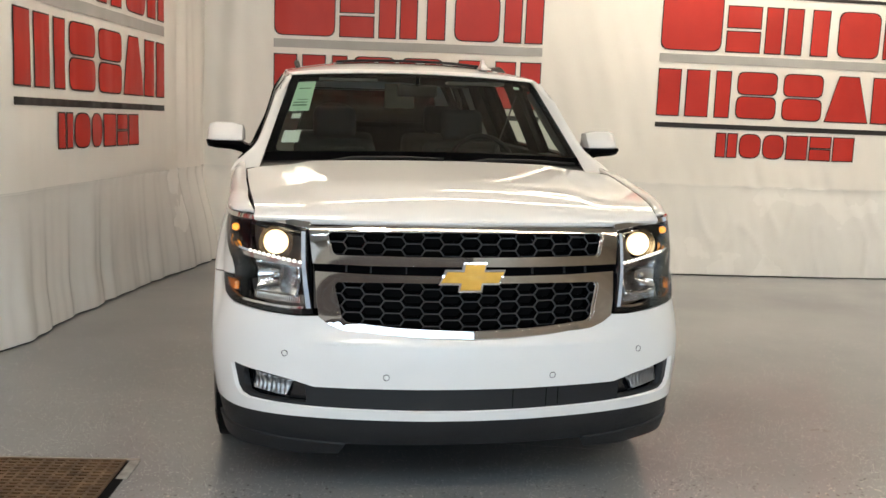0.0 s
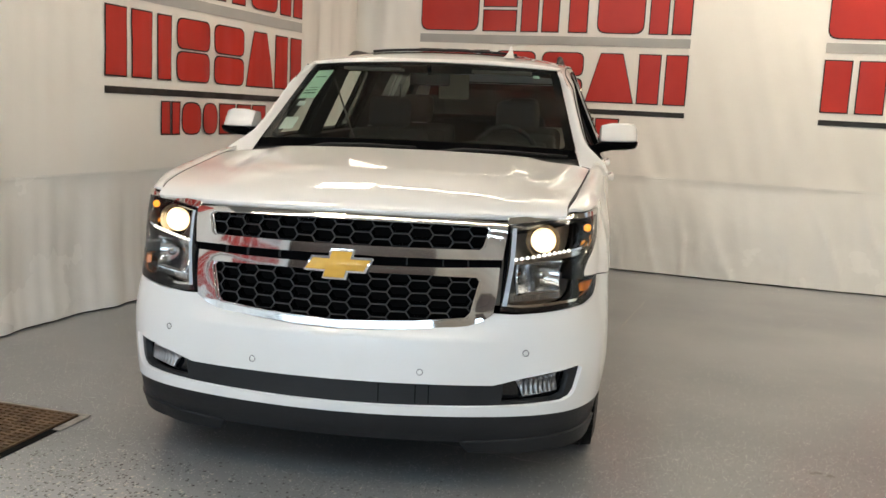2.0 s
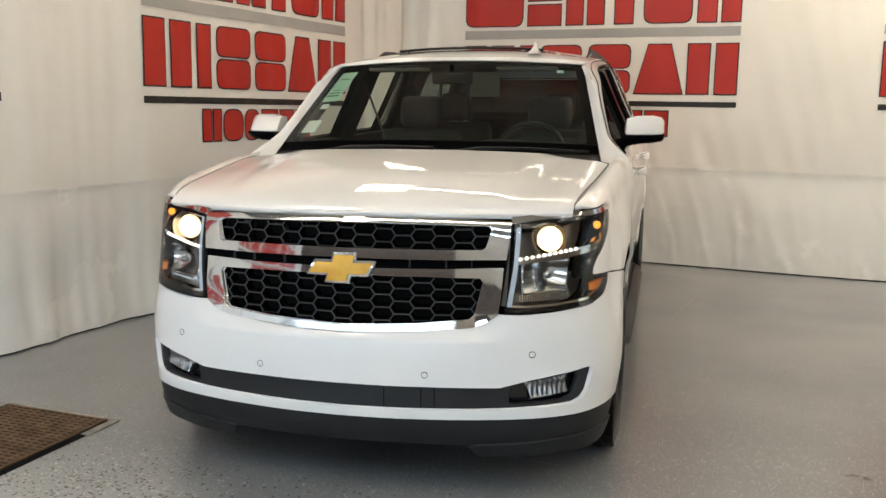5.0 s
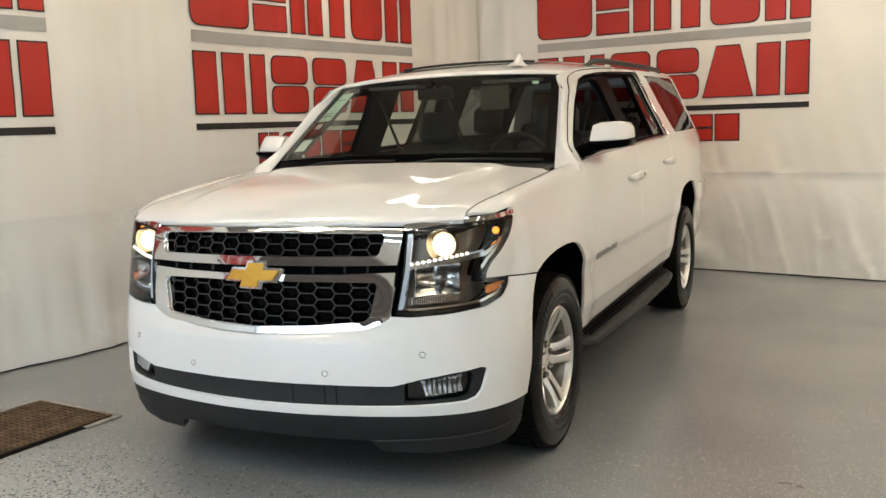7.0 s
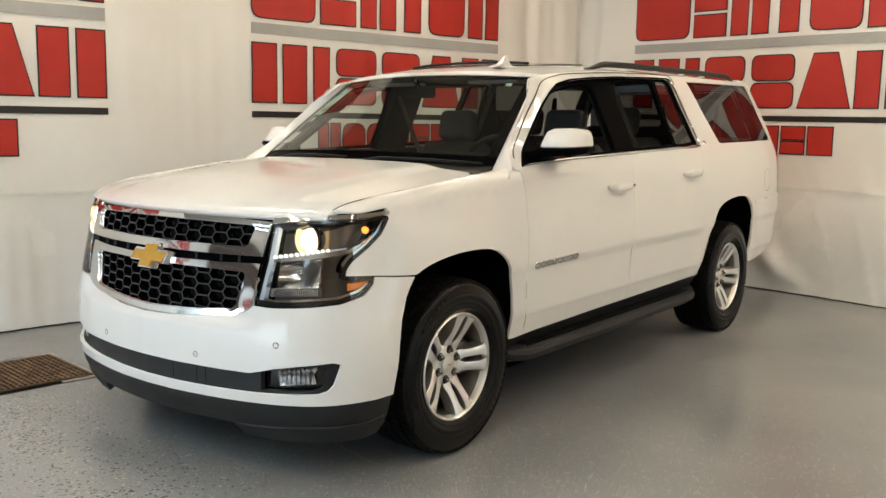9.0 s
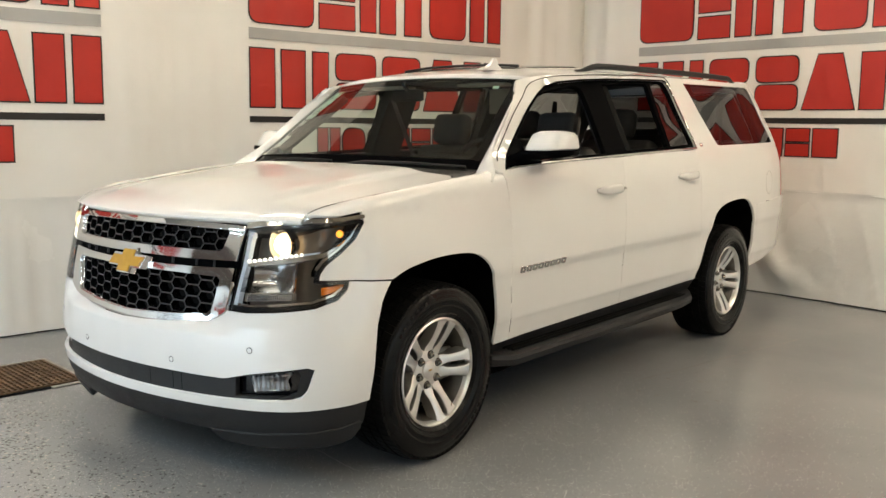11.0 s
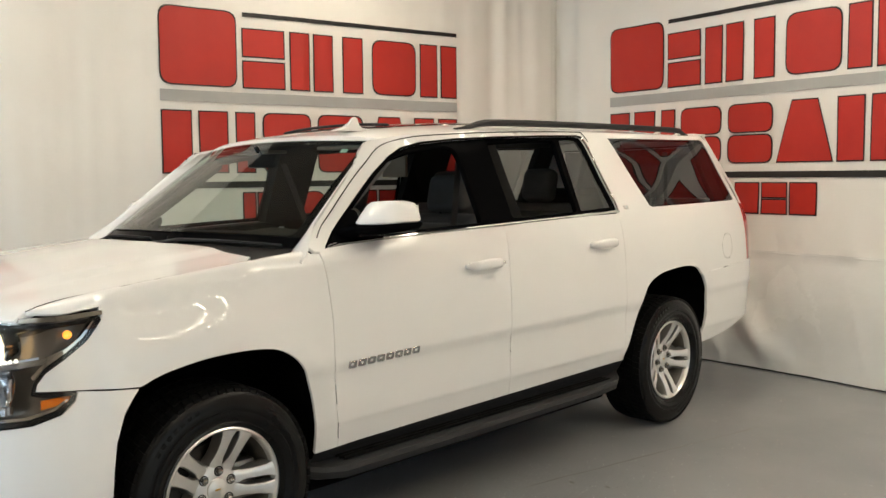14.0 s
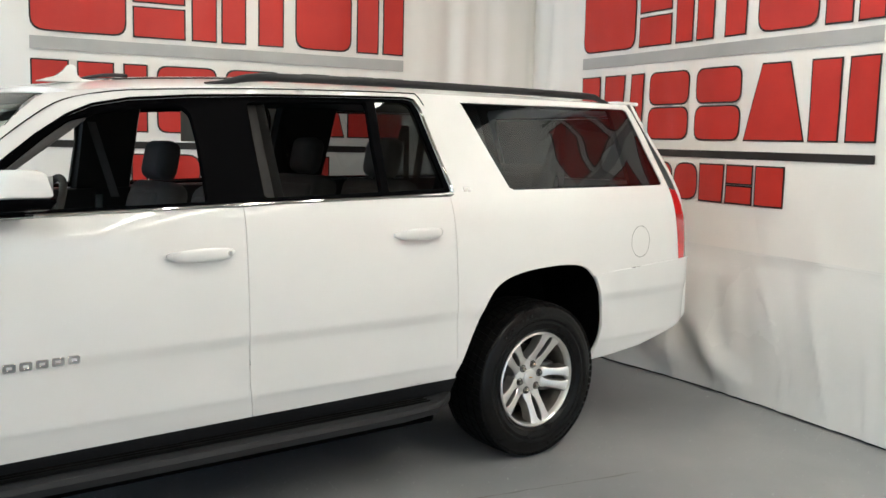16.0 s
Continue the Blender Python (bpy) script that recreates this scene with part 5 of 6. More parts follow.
for sx in (1, -1):
    f = lambda p: [(sx * u, v) for u, v in p]
    hl = skin("headlamp", f(HL), lambda u, z: nose(u, z, 0.115), (0, -1, 0), M_LAMPDARK, car, step=0.04, depth=0.0, label="lit headlamp with a dark housing")
    skin("rim", f(HL), lambda u, z: nose(u, z, -0.001), (0, -1, 0), M_GLOSSBLACK, hl, holes=[f(HL_IN)], step=0.02, depth=0.10)
    skin("bright_edge", f(EDGE), lambda u, z: nose(u, z, 0.006), (0, -1, 0), M_CHROME, hl, step=0.02, depth=0.012, label="thin bright edge along the lamp foot")
    skin("bright_edge", f(EDGE_UP), lambda u, z: nose(u, z, 0.006), (0, -1, 0), M_CHROME, hl, step=0.02, depth=0.012)
    lens = skin("lens", f(HL_OUT), lambda u, z: nose(u, z, -0.003), (0, -1, 0), M_CLEAR, hl, step=0.05, depth=0, label="clear lens cover")
    lens.visible_shadow = False
    skin("chrome_brow", f(BROW), lambda u, z: nose(u, z, -0.006), (0, -1, 0), M_CHROME, hl, step=0.03, depth=0.02, label="thin chrome strip over the lamp")
    # upper bezel with the round projector
    c = Vector((sx * 0.75, 0.255, 1.033))
    bm = bmesh.new()
    lathe(bm, [(0.066, -0.012), (0.064, 0.012), (0.060, 0.02), (0.054, 0.04), (0.046, 0.052)], 32, "y", c)
    part("projector_shroud", bm, M_REFLECT, hl, "chrome shroud")
    bm = bmesh.new()
    bmesh.ops.create_uvsphere(bm, u_segments=24, v_segments=12, radius=0.049, matrix=Matrix.Translation(c + Vector((0, 0.012, 0))) @ Matrix.Diagonal((1, 0.6, 1, 1)))
    part("projector_lens", bm, M_PROJ, hl, "bright warm projector bulb")
    bm = bmesh.new()
    lathe(bm, [(0.0001, 0.026), (0.018, 0.024), (0.031, 0.017), (0.037, 0.009)], 24, "y", c + Vector((0, 0, 0)))
    for v in bm.verts:
        v.co.y = 2 * c.y - v.co.y
    part("projector_core", bm, M_BEAM, hl, "glowing white core of the lamp")
    # row of small lights between the two chambers
    skin("divider", f([(UX(0.652), 0.962), (UX(0.86), 0.985), (UY(0.31), 1.003), (UY(0.42), 1.045), (UY(0.41), 1.028), (UY(0.31), 0.985), (UX(0.86), 0.966), (UX(0.65), 0.944)]), lambda u, z: nose(u, z, 0.012), (0, -1, 0), M_REFLECT, hl, step=0.03, depth=0.05, label="chrome divider")
    skin("light_bar", f([(UX(0.664), 0.9625), (UX(0.86), 0.987), (UY(0.30), 1.003), (UY(0.30), 1.010), (UX(0.86), 0.994), (UX(0.664), 0.9695)]), lambda u, z: nose(u, z, 0.010), (0, -1, 0), M_PIPE, hl, step=0.03, depth=0.006, label="pale strip behind the row of lights")
    for k in range(11):
        u = UX(0.68) + k * 0.026
        z = 0.9675 + k * 0.0032
        p = Vector(nose(sx * u, z, 0.006))
        bm = bmesh.new()
        bmesh.ops.create_uvsphere(bm, u_segments=10, v_segments=6, radius=0.0068, matrix=Matrix.Translation(p))
        part("daytime_light", bm, M_DRL, hl)
    # lower reflector bowl
    RB = rounded([(UX(0.690), 0.842), (UX(0.695), 0.945), (UX(0.872), 0.958), (UX(0.862), 0.850)], 0.012)
    skin("reflector", f(RB), lambda u, z: nose(u, z, 0.032 + 0.03 * (1 - ((abs(u) - UX(0.78)) / 0.105) ** 2 - ((z - 0.90) / 0.06) ** 2)), (0, -1, 0), M_REFLECT, hl, step=0.015, depth=0.02, label="bright reflector bowl")
    bm = bmesh.new()
    bmesh.ops.create_uvsphere(bm, u_segments=12, v_segments=8, radius=0.016, matrix=Matrix.Translation(nose(sx * UX(0.79), 0.905, 0.03)))
    part("bulb", bm, M_REFLECT, hl)
    skin("lower_bar", f([(UX(0.66), 0.806), (UX(0.66), 0.838), (UX(0.875), 0.846), (UX(0.875), 0.82)]), lambda u, z: nose(u, z, 0.03), (0, -1, 0), M_LAMPDARK, hl, step=0.03, depth=0.02)
    for k in range(22):
        u = UX(0.675) + k * 0.0098
        z = 0.809 + 0.0004 * k
        skin("ribbed_strip", f([(u, z), (u + 0.0055, z), (u + 0.0055, z + 0.024), (u, z + 0.024)]), lambda a, v: nose(a, v, 0.024), (0, -1, 0), M_REFLECT, hl, step=0.03, depth=0.008)
    skin("light_pipe", f([(UX(0.625), 0.795), (UX(0.655), 0.95), (UX(0.668), 1.085), (UX(0.686), 1.084), (UX(0.672), 0.95), (UX(0.643), 0.795)]), lambda u, z: nose(u, z, 0.004), (0, -1, 0), M_PIPE, hl, step=0.03, depth=0.03, label="clear vertical light pipe")
    skin("corner_marker", f([(UY(0.30), 0.866), (UY(0.395), 0.876), (UY(0.385), 0.855), (UY(0.30), 0.836)]), lambda u, z: nose(u, z, 0.012), (0, -1, 0), M_AMBER, hl, step=0.03, depth=0.02, label="amber side marker")
    bm = bmesh.new()
    bmesh.ops.create_uvsphere(bm, u_segments=12, v_segments=8, radius=0.015, matrix=Matrix.Translation(nose(sx * UY(0.395), 1.075, 0.025)))
    part("indicator_bulb", bm, M_AMBERLIT, hl, "small lit amber bulb")


# ---- wheels
def wheel_parts():
    bm = bmesh.new()
    # outer lip; x points out of the car
    lathe(bm, [(0.230, 0.070), (0.233, 0.086), (0.236, 0.097), (0.243, 0.104), (0.250, 0.100), (0.250, 0.09)], 72)
    w = part("wheel", bm, M_ALU, car, "bright machined alloy wheel, five split spokes")
    bm = bmesh.new()
    lathe(bm, [(0.231, 0.072), (0.224, 0.045), (0.216, 0.02), (0.214, -0.1)], 64)
    part("barrel", bm, M_BARREL, w, "silver inner barrel")
    bm = bmesh.new()
    lathe(bm, [(0.0001, 0.040), (0.04, 0.040), (0.078, 0.039), (0.092, 0.035), (0.099, 0.025), (0.101, -0.03)], 48)
    part("hub", bm, M_ALU, w)
    # (radius, inner edge, outer edge, height) of one half of a split spoke
    prof = [(0.080, 0.000, 0.052, 0.037), (0.098, 0.001, 0.053, 0.042), (0.110, 0.006, 0.051, 0.048), (0.124, 0.0115, 0.050, 0.055), (0.15, 0.0135, 0.0515, 0.067), (0.18, 0.0145, 0.055, 0.078), (0.208, 0.0145, 0.0605, 0.087), (0.222, 0.011, 0.067, 0.091), (0.238, 0.004, 0.080, 0.096)]
    for k in range(5):
        for sgn in (-1, 1):
            face, flank = bmesh.new(), bmesh.new()
            fr, lr = [], []
            for r, a, b, x in prof:
                ca, cb = min(0.004, (b - a) * 0.1), 0.005
                fr.append([face.verts.new((x - 0.004, sgn * a, r)), face.verts.new((x, sgn * (a + ca), r)), face.verts.new((x + 0.001, sgn * (a + b) / 2, r)), face.verts.new((x, sgn * (b - cb), r)), face.verts.new((x - 0.004, sgn * b, r))])
                lr.append([flank.verts.new((x - 0.052, sgn * (a - 0.003), r)), flank.verts.new((x - 0.004, sgn * a, r)), flank.verts.new((x - 0.004, sgn * b, r)), flank.verts.new((x - 0.052, sgn * (b + 0.012), r))])
            for p, q in zip(fr, fr[1:]):
                for i in range(4):
                    face.faces.new((p[i], p[i + 1], q[i + 1], q[i]))
            for p, q in zip(lr, lr[1:]):
                for i in (0, 2):
                    flank.faces.new((p[i], p[i + 1], q[i + 1], q[i]))
            turn = pose(0, 0, 0, 72 * k + 54)
            for bm, nm, mat in ((face, "spoke", M_ALU), (flank, "spoke_flank", M_SPOKESIDE)):
                bmesh.ops.recalc_face_normals(bm, faces=bm.faces[:])
                bmesh.ops.transform(bm, matrix=turn, verts=bm.verts[:])
                part(nm, bm, mat, w, angle=35)
    for k in range(6):
        a = math.radians(60 * k + 20)
        c = (0, 0.0698 * math.cos(a), 0.0698 * math.sin(a))
        bm = bmesh.new()
        lathe(bm, [(0.0135, 0.03), (0.0135, 0.050), (0.011, 0.057), (0.006, 0.061), (0.0001, 0.062)], 6, "x", c)
        part("lug_nut", bm, M_NUT, w, "dull chrome lug nut")
        # raised black ring paints in the shade round each nut
        bm = bmesh.new()
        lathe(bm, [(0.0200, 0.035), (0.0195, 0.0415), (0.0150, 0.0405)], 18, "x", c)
        part("nut_shade_ring", bm, M_DARK, w)
    bm = bmesh.new()
    lathe(bm, [(0.043, 0.036), (0.042, 0.044), (0.037, 0.048), (0.0001, 0.050)], 32)
    part("centre_cap", bm, M_ALU, w)
    bm = bmesh.new()
    box(bm, 0.0495, 0.0515, -0.012, 0.012, -0.003, 0.003, 0.001)
    part("cap_bar", bm, M_GOLD, w, "small gold bar on the cap")
    bm = bmesh.new()
    lathe(bm, [(0.165, -0.035), (0.165, -0.02), (0.08, -0.02)], 48)
    part("brake_disc", bm, M_STEEL, w)
    bm = bmesh.new()
    box(bm, -0.06, 0.02, 0.09, 0.2, -0.08, 0.08, 0.02)
    part("brake_caliper", bm, M_ALUDARK, w)
    # black disc stands in for the unlit space behind the spokes
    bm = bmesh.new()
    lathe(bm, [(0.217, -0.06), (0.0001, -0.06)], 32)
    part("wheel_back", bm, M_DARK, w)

    def wide(r):
        return 0.2485 + (r - 0.254) * 1.0969

    def turned(bm, profile, n):
        lathe(bm, [(wide(r), x) for r, x in profile], n)

    bm = bmesh.new()
    turned(bm, [(0.254, 0.095), (0.262, 0.103), (0.272, 0.113), (0.276, 0.1105), (0.279, 0.1115), (0.29, 0.118), (0.305, 0.1225), (0.309, 0.1205), (0.313, 0.1205), (0.317, 0.1228), (0.325, 0.1235), (0.340, 0.1225), (0.346, 0.1195), (0.350, 0.1185), (0.365, 0.115), (0.379, 0.107), (0.386, 0.098)], 96)
    turned(bm, [(0.254, -0.13), (0.30, -0.172), (0.345, -0.176), (0.388, -0.155)], 64)
    part("tyre_sidewall", bm, M_SIDEWALL, w, "glossy dressed black sidewall")
    bm = bmesh.new()
    turned(bm, [(0.388, 0.099), (0.3895, 0.05), (0.390, -0.03), (0.3895, -0.10), (0.388, -0.156)], 96)
    part("tyre", bm, M_RUBBER, w, "black tyre with blocky tread")
    # tread: shoulder lugs that run down the sidewall and three rows of blocks
    n = 70
    vs, fs = [], []
    for x0, x1, sh, r in ((0.066, 0.1085, 0.0, 0.397), (0.012, 0.057, 0.5, 0.3985), (-0.051, 0.003, 0.2, 0.3985), (-0.113, -0.060, 0.7, 0.3985), (-0.164, -0.122, 0.4, 0.397)):
        for k in range(n):
            a0, a1 = 2 * math.pi * (k + sh + 0.05) / n, 2 * math.pi * (k + sh + 0.90) / n
            base = len(vs)
            for rr in (0.384, r):
                for a, x in ((a0, x0), (a1, x0), (a1 + 0.02, x1), (a0 + 0.02, x1)):
                    drop = 0.006 if (x > 0.1 or x < -0.16) and rr > 0.39 else 0
                    q = wide(rr - drop)
                    vs.append((x, q * math.cos(a), q * math.sin(a)))
            fs += [tuple(base + i for i in f) for f in ((4, 5, 6, 7), (0, 1, 5, 4), (1, 2, 6, 5), (2, 3, 7, 6), (3, 0, 4, 7))]
            if x1 > 0.1:
                base = len(vs)
                for rr, x in ((0.391, 0.1075), (0.379, 0.1085)):
                    for a in (a0 + 0.02, a1 + 0.01 if k % 2 else a1 + 0.02):
                        q = wide(rr)
                        vs += [(x, q * math.cos(a), q * math.sin(a)), (x - 0.009, q * math.cos(a), q * math.sin(a))]
                fs += [tuple(base + i for i in f) for f in ((0, 2, 6, 4), (0, 4, 5, 1), (2, 3, 7, 6), (4, 6, 7, 5))]
    mesh = bpy.data.meshes.new("tread")
    mesh.from_pydata(vs, [], fs)
    link("tread", mesh, M_RUBBER, w)
    # raised bars on the sidewall where the lettering cannot be read
    for k0 in (20, 200):
        for k in range(7):
            bm = bmesh.new()
            box(bm, 0.117, 0.1222, -0.010, 0.010, 0.345, 0.360, 0.001, pose(0, 0, 0, k0 + k * 5.4))
            part("sidewall_bar", bm, M_SIDEWALL, w)
    return w


wheel = wheel_parts()
# the body leans a little to its right on its springs; the wheels stand upright
LEAN = Matrix.Translation((0.85, 0, 1.0)) @ pose(0, 0, 0, 0, -0.8, 0) @ Matrix.Translation((-0.85, 0, -1.0))
car.matrix_basis = LEAN
wheel.matrix_basis = LEAN.inverted() @ pose(0.894, 0.955, 0.407, 0)
for x, y, rz, spin in ((0.898, 4.265, 0, -7), (-0.894, 0.955, 180, 30), (-0.898, 4.265, 180, 50)):
    copy_thing(wheel, LEAN.inverted() @ pose(x, y, 0.407, spin if not rz else 0, 0, rz)).parent = car

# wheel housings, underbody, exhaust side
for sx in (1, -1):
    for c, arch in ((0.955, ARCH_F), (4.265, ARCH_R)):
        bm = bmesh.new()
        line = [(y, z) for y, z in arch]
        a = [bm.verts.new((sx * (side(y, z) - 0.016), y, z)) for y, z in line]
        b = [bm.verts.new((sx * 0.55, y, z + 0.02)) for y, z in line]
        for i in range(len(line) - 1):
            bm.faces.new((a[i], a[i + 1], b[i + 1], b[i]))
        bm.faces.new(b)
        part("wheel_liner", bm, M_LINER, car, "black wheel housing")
# boxes set low to keep light off the floor under the car
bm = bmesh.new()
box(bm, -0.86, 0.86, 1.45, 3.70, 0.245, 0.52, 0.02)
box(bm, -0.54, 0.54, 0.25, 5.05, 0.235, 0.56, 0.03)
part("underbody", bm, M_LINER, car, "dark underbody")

# running boards
for sx in (1, -1):
    bm = bmesh.new()
    path = [(1.36, 0.925, 0.37), (1.43, 0.99, 0.357), (1.52, 1.03, 0.352), (2.4, 1.04, 0.354), (3.4, 1.04, 0.358), (3.60, 1.02, 0.362), (3.70, 0.965, 0.372), (3.75, 0.92, 0.378)]
    rows = []
    for y, xo, z in path:
        rows.append([bm.verts.new((sx * p[0], y, p[1])) for p in ((0.80, z + 0.035), (xo - 0.03, z + 0.035), (xo - 0.008, z + 0.028), (xo, z + 0.008), (xo - 0.01, z - 0.022), (xo - 0.05, z - 0.032), (0.80, z - 0.02))])
    for p, q in zip(rows, rows[1:]):
        for i in range(6):
            bm.faces.new((p[i], p[i + 1], q[i + 1], q[i]))
    bm.faces.new(rows[0])
    bm.faces.new(rows[-1])
    bmesh.ops.recalc_face_normals(bm, faces=bm.faces[:])
    board = part("running_board", bm, M_PLASTIC, car, "black plastic running board", angle=30)
    for k in range(3):
        bm = bmesh.new()
        box(bm, sx * 0.90 - 0.004 + sx * (0.02 + 0.028 * k), sx * 0.90 + 0.004 + sx * (0.02 + 0.028 * k), 1.55, 3.58, 0.39, 0.4035, 0.001)
        part("tread_rib", bm, M_RUBBER, board)
    bm = bmesh.new()
    v = [bm.verts.new(p) for p in ((sx * 0.955, 1.41, 0.452), (sx * 0.967, 3.75, 0.49), (sx * 0.90, 3.75, 0.38), (sx * 0.90, 1.41, 0.37))]
    bm.faces.new(v)
    part("sill", bm, M_PLASTIC, car, "black sill under the doors")

# rear bumper, tail lamps, tailgate
RB = [(4.645, 0.929), (5.1, 0.956), (5.43, 0.968), (5.60, 0.968), (5.62, 0.80), (5.60, 0.60), (5.45, 0.555), (5.1, 0.485), (4.70, 0.448), (4.722, 0.52), (4.741, 0.64), (4.721, 0.76), (4.666, 0.90)]
def rear_side(y, z):
    x, y2, z2 = cabin(y, z)
    return (x + 0.003 + 0.010 * smooth((y - 4.75) / 0.2), y, z)
pair("rear_bumper", RB, rear_side, M_PAINT, step=0.04, label="white rear bumper cover", rows=CREASE + (0.885, 0.91))
TL = [(5.365, 1.378), (5.43, 1.37), (5.50, 1.2), (5.525, 0.968), (5.43, 0.963), (5.404, 1.15)]
pair("tail_lamp", TL, lambda y, z: (side(y, z) + 0.002, y, z), M_TAIL, step=0.05, depth=0.03, label="red tail lamp")
for sx in (1, -1):
    bm = bmesh.new()
    box(bm, sx * 0.80 - 0.045, sx * 0.80 + 0.045, 5.535, 5.552, 1.0, 1.34, 0.01)
    part("lit_tail_lamp", bm, M_TAILLIT, car, "glowing red face of the tail lamp")
def tailgate(a, t):
    z = 0.95 + t * 0.92
    y = 5.52 - 0.22 * smooth((z - 1.3) / 0.6) * 1.1 - 0.02 * t
    return (a * side(min(y, 5.5), min(z, 1.86)) * 0.985, y + 0.05 * (1 - a * a), z)
skin("tailgate", [(-1, 0), (1, 0), (1, 1), (-1, 1)], tailgate, (0, 1, 0), M_PAINT, car, holes=[[(-0.8, 0.5), (0.8, 0.5), (0.78, 0.92), (-0.78, 0.92)]], step=0.09, depth=0.02, label="white tailgate")
skin("rear_window", [(-0.81, 0.49), (0.81, 0.49), (0.79, 0.93), (-0.79, 0.93)], lambda a, t: (lambda p: (p[0], p[1] - 0.004, p[2]))(tailgate(a, t)), (0, -1, 0), M_REARGLASS, car, step=0.1, depth=0)
bm = bmesh.new()
box(bm, -0.86, 0.86, 5.50, 5.66, 0.56, 0.95, 0.05)
part("rear_bumper_face", bm, M_PAINT, car)
bm = bmesh.new()
box(bm, -0.66, 0.66, 5.17, 5.36, 1.862, 1.885, 0.01)
part("roof_spoiler", bm, M_PAINT, car)
# door handles, filler flap, badges
for sx in (1, -1):
    for (y0, y1, z0, z1, door) in ((2.295, 2.568, 1.160, 1.166, door_f), (3.337, 3.605, 1.199, 1.205, door_r)):
        d = door[0 if sx == 1 else 1]
        bm = bmesh.new()
        n = 14
        rings = []
        for k in range(n + 1):
            t = k / n
            y, z = y0 + (y1 - y0) * t, z0 + (z1 - z0) * t
            e = 4 * t * (1 - t)
            lift = 0.006 + 0.034 * min(1, e * 1.8)
            hh = 0.008 + 0.019 * math.sqrt(e)
            x = side(y, z) + lift
            rings.append([bm.verts.new((sx * (x + 0.009 * math.cos(a) * (1 if math.cos(a) > 0 else 2.2)), y, z + hh * math.sin(a))) for a in [2 * math.pi * i / 12 for i in range(12)]])
        for p, q in zip(rings, rings[1:]):
            for i in range(12):
                bm.faces.new((p[i], p[(i + 1) % 12], q[(i + 1) % 12], q[i]))
        bm.faces.new(rings[0])
        bm.faces.new(rings[-1])
        bmesh.ops.recalc_face_normals(bm, faces=bm.faces[:])
        part("door_handle", bm, M_PAINT, d, "white pull handle")
        if door is door_f and sx == 1:
            bm = bmesh.new()
            lathe(bm, [(0.0001, 0.052), (0.008, 0.052), (0.0095, 0.045)], 14, "x", (side(y1 - 0.03, z1), y1 - 0.034, z1))
            part("key_lock", bm, M_CHROME, d, "small chrome lock barrel")
        fn = (lambda y, z: (side(y, z) + 0.0015, y, z)) if sx == 1 else (lambda y, z: (-side(y, z) - 0.0015, y, z))
        ring = [(y0 + 0.135 + 0.11 * math.cos(2 * math.pi * i / 24), (z0 + z1) / 2 - 0.006 + 0.036 * math.sin(2 * math.pi * i / 24)) for i in range(24)]
        skin("handle_recess", ring, fn, (sx, 0, 0), M_PAINT, d, step=0.05, depth=0.0)
rim = [(5.03 + 0.082 * math.cos(2 * math.pi * i / 28), 1.09 + 0.088 * math.sin(2 * math.pi * i / 28)) for i in range(28)]
rim_in = [(5.03 + 0.0795 * math.cos(2 * math.pi * i / 28), 1.09 + 0.0855 * math.sin(2 * math.pi * i / 28)) for i in range(28)]
skin("filler_flap_gap", rim, lambda y, z: (side(y, z) + 0.0012, y, z), OUT, M_DARK, car, holes=[rim_in], step=0.05, depth=0)
for sx in (1, -1):
    d = door_f[0 if sx == 1 else 1]
    for k in range(8):
        y0 = 1.556 + k * 0.0535
        z0 = 0.787 + k * 0.0012
        fn = (lambda y, z: (side(y, z) + 0.006, y, z)) if sx == 1 else (lambda y, z: (-side(y, z) - 0.006, y, z))
        skin("badge_bar", rounded([(y0, z0), (y0 + 0.042, z0), (y0 + 0.042, z0 + 0.031), (y0, z0 + 0.031)], 0.006), fn, (sx, 0, 0), M_CHROME, d, holes=[rounded([(y0 + 0.011, z0 + 0.009), (y0 + 0.031, z0 + 0.009), (y0 + 0.031, z0 + 0.022), (y0 + 0.011, z0 + 0.022)], 0.003)], step=0.02, depth=0.006, label="small chrome badge bar")
    for k in range(2):
        y0 = 3.775 + k * 0.024
        fn = (lambda y, z: (side(y, z) + 0.004, y, z)) if sx == 1 else (lambda y, z: (-side(y, z) - 0.004, y, z))
        skin("trim_badge", [(y0, 1.386), (y0 + 0.018, 1.386), (y0 + 0.018, 1.406), (y0, 1.406)], fn, (sx, 0, 0), M_CHROME, car, step=0.02, depth=0.004)

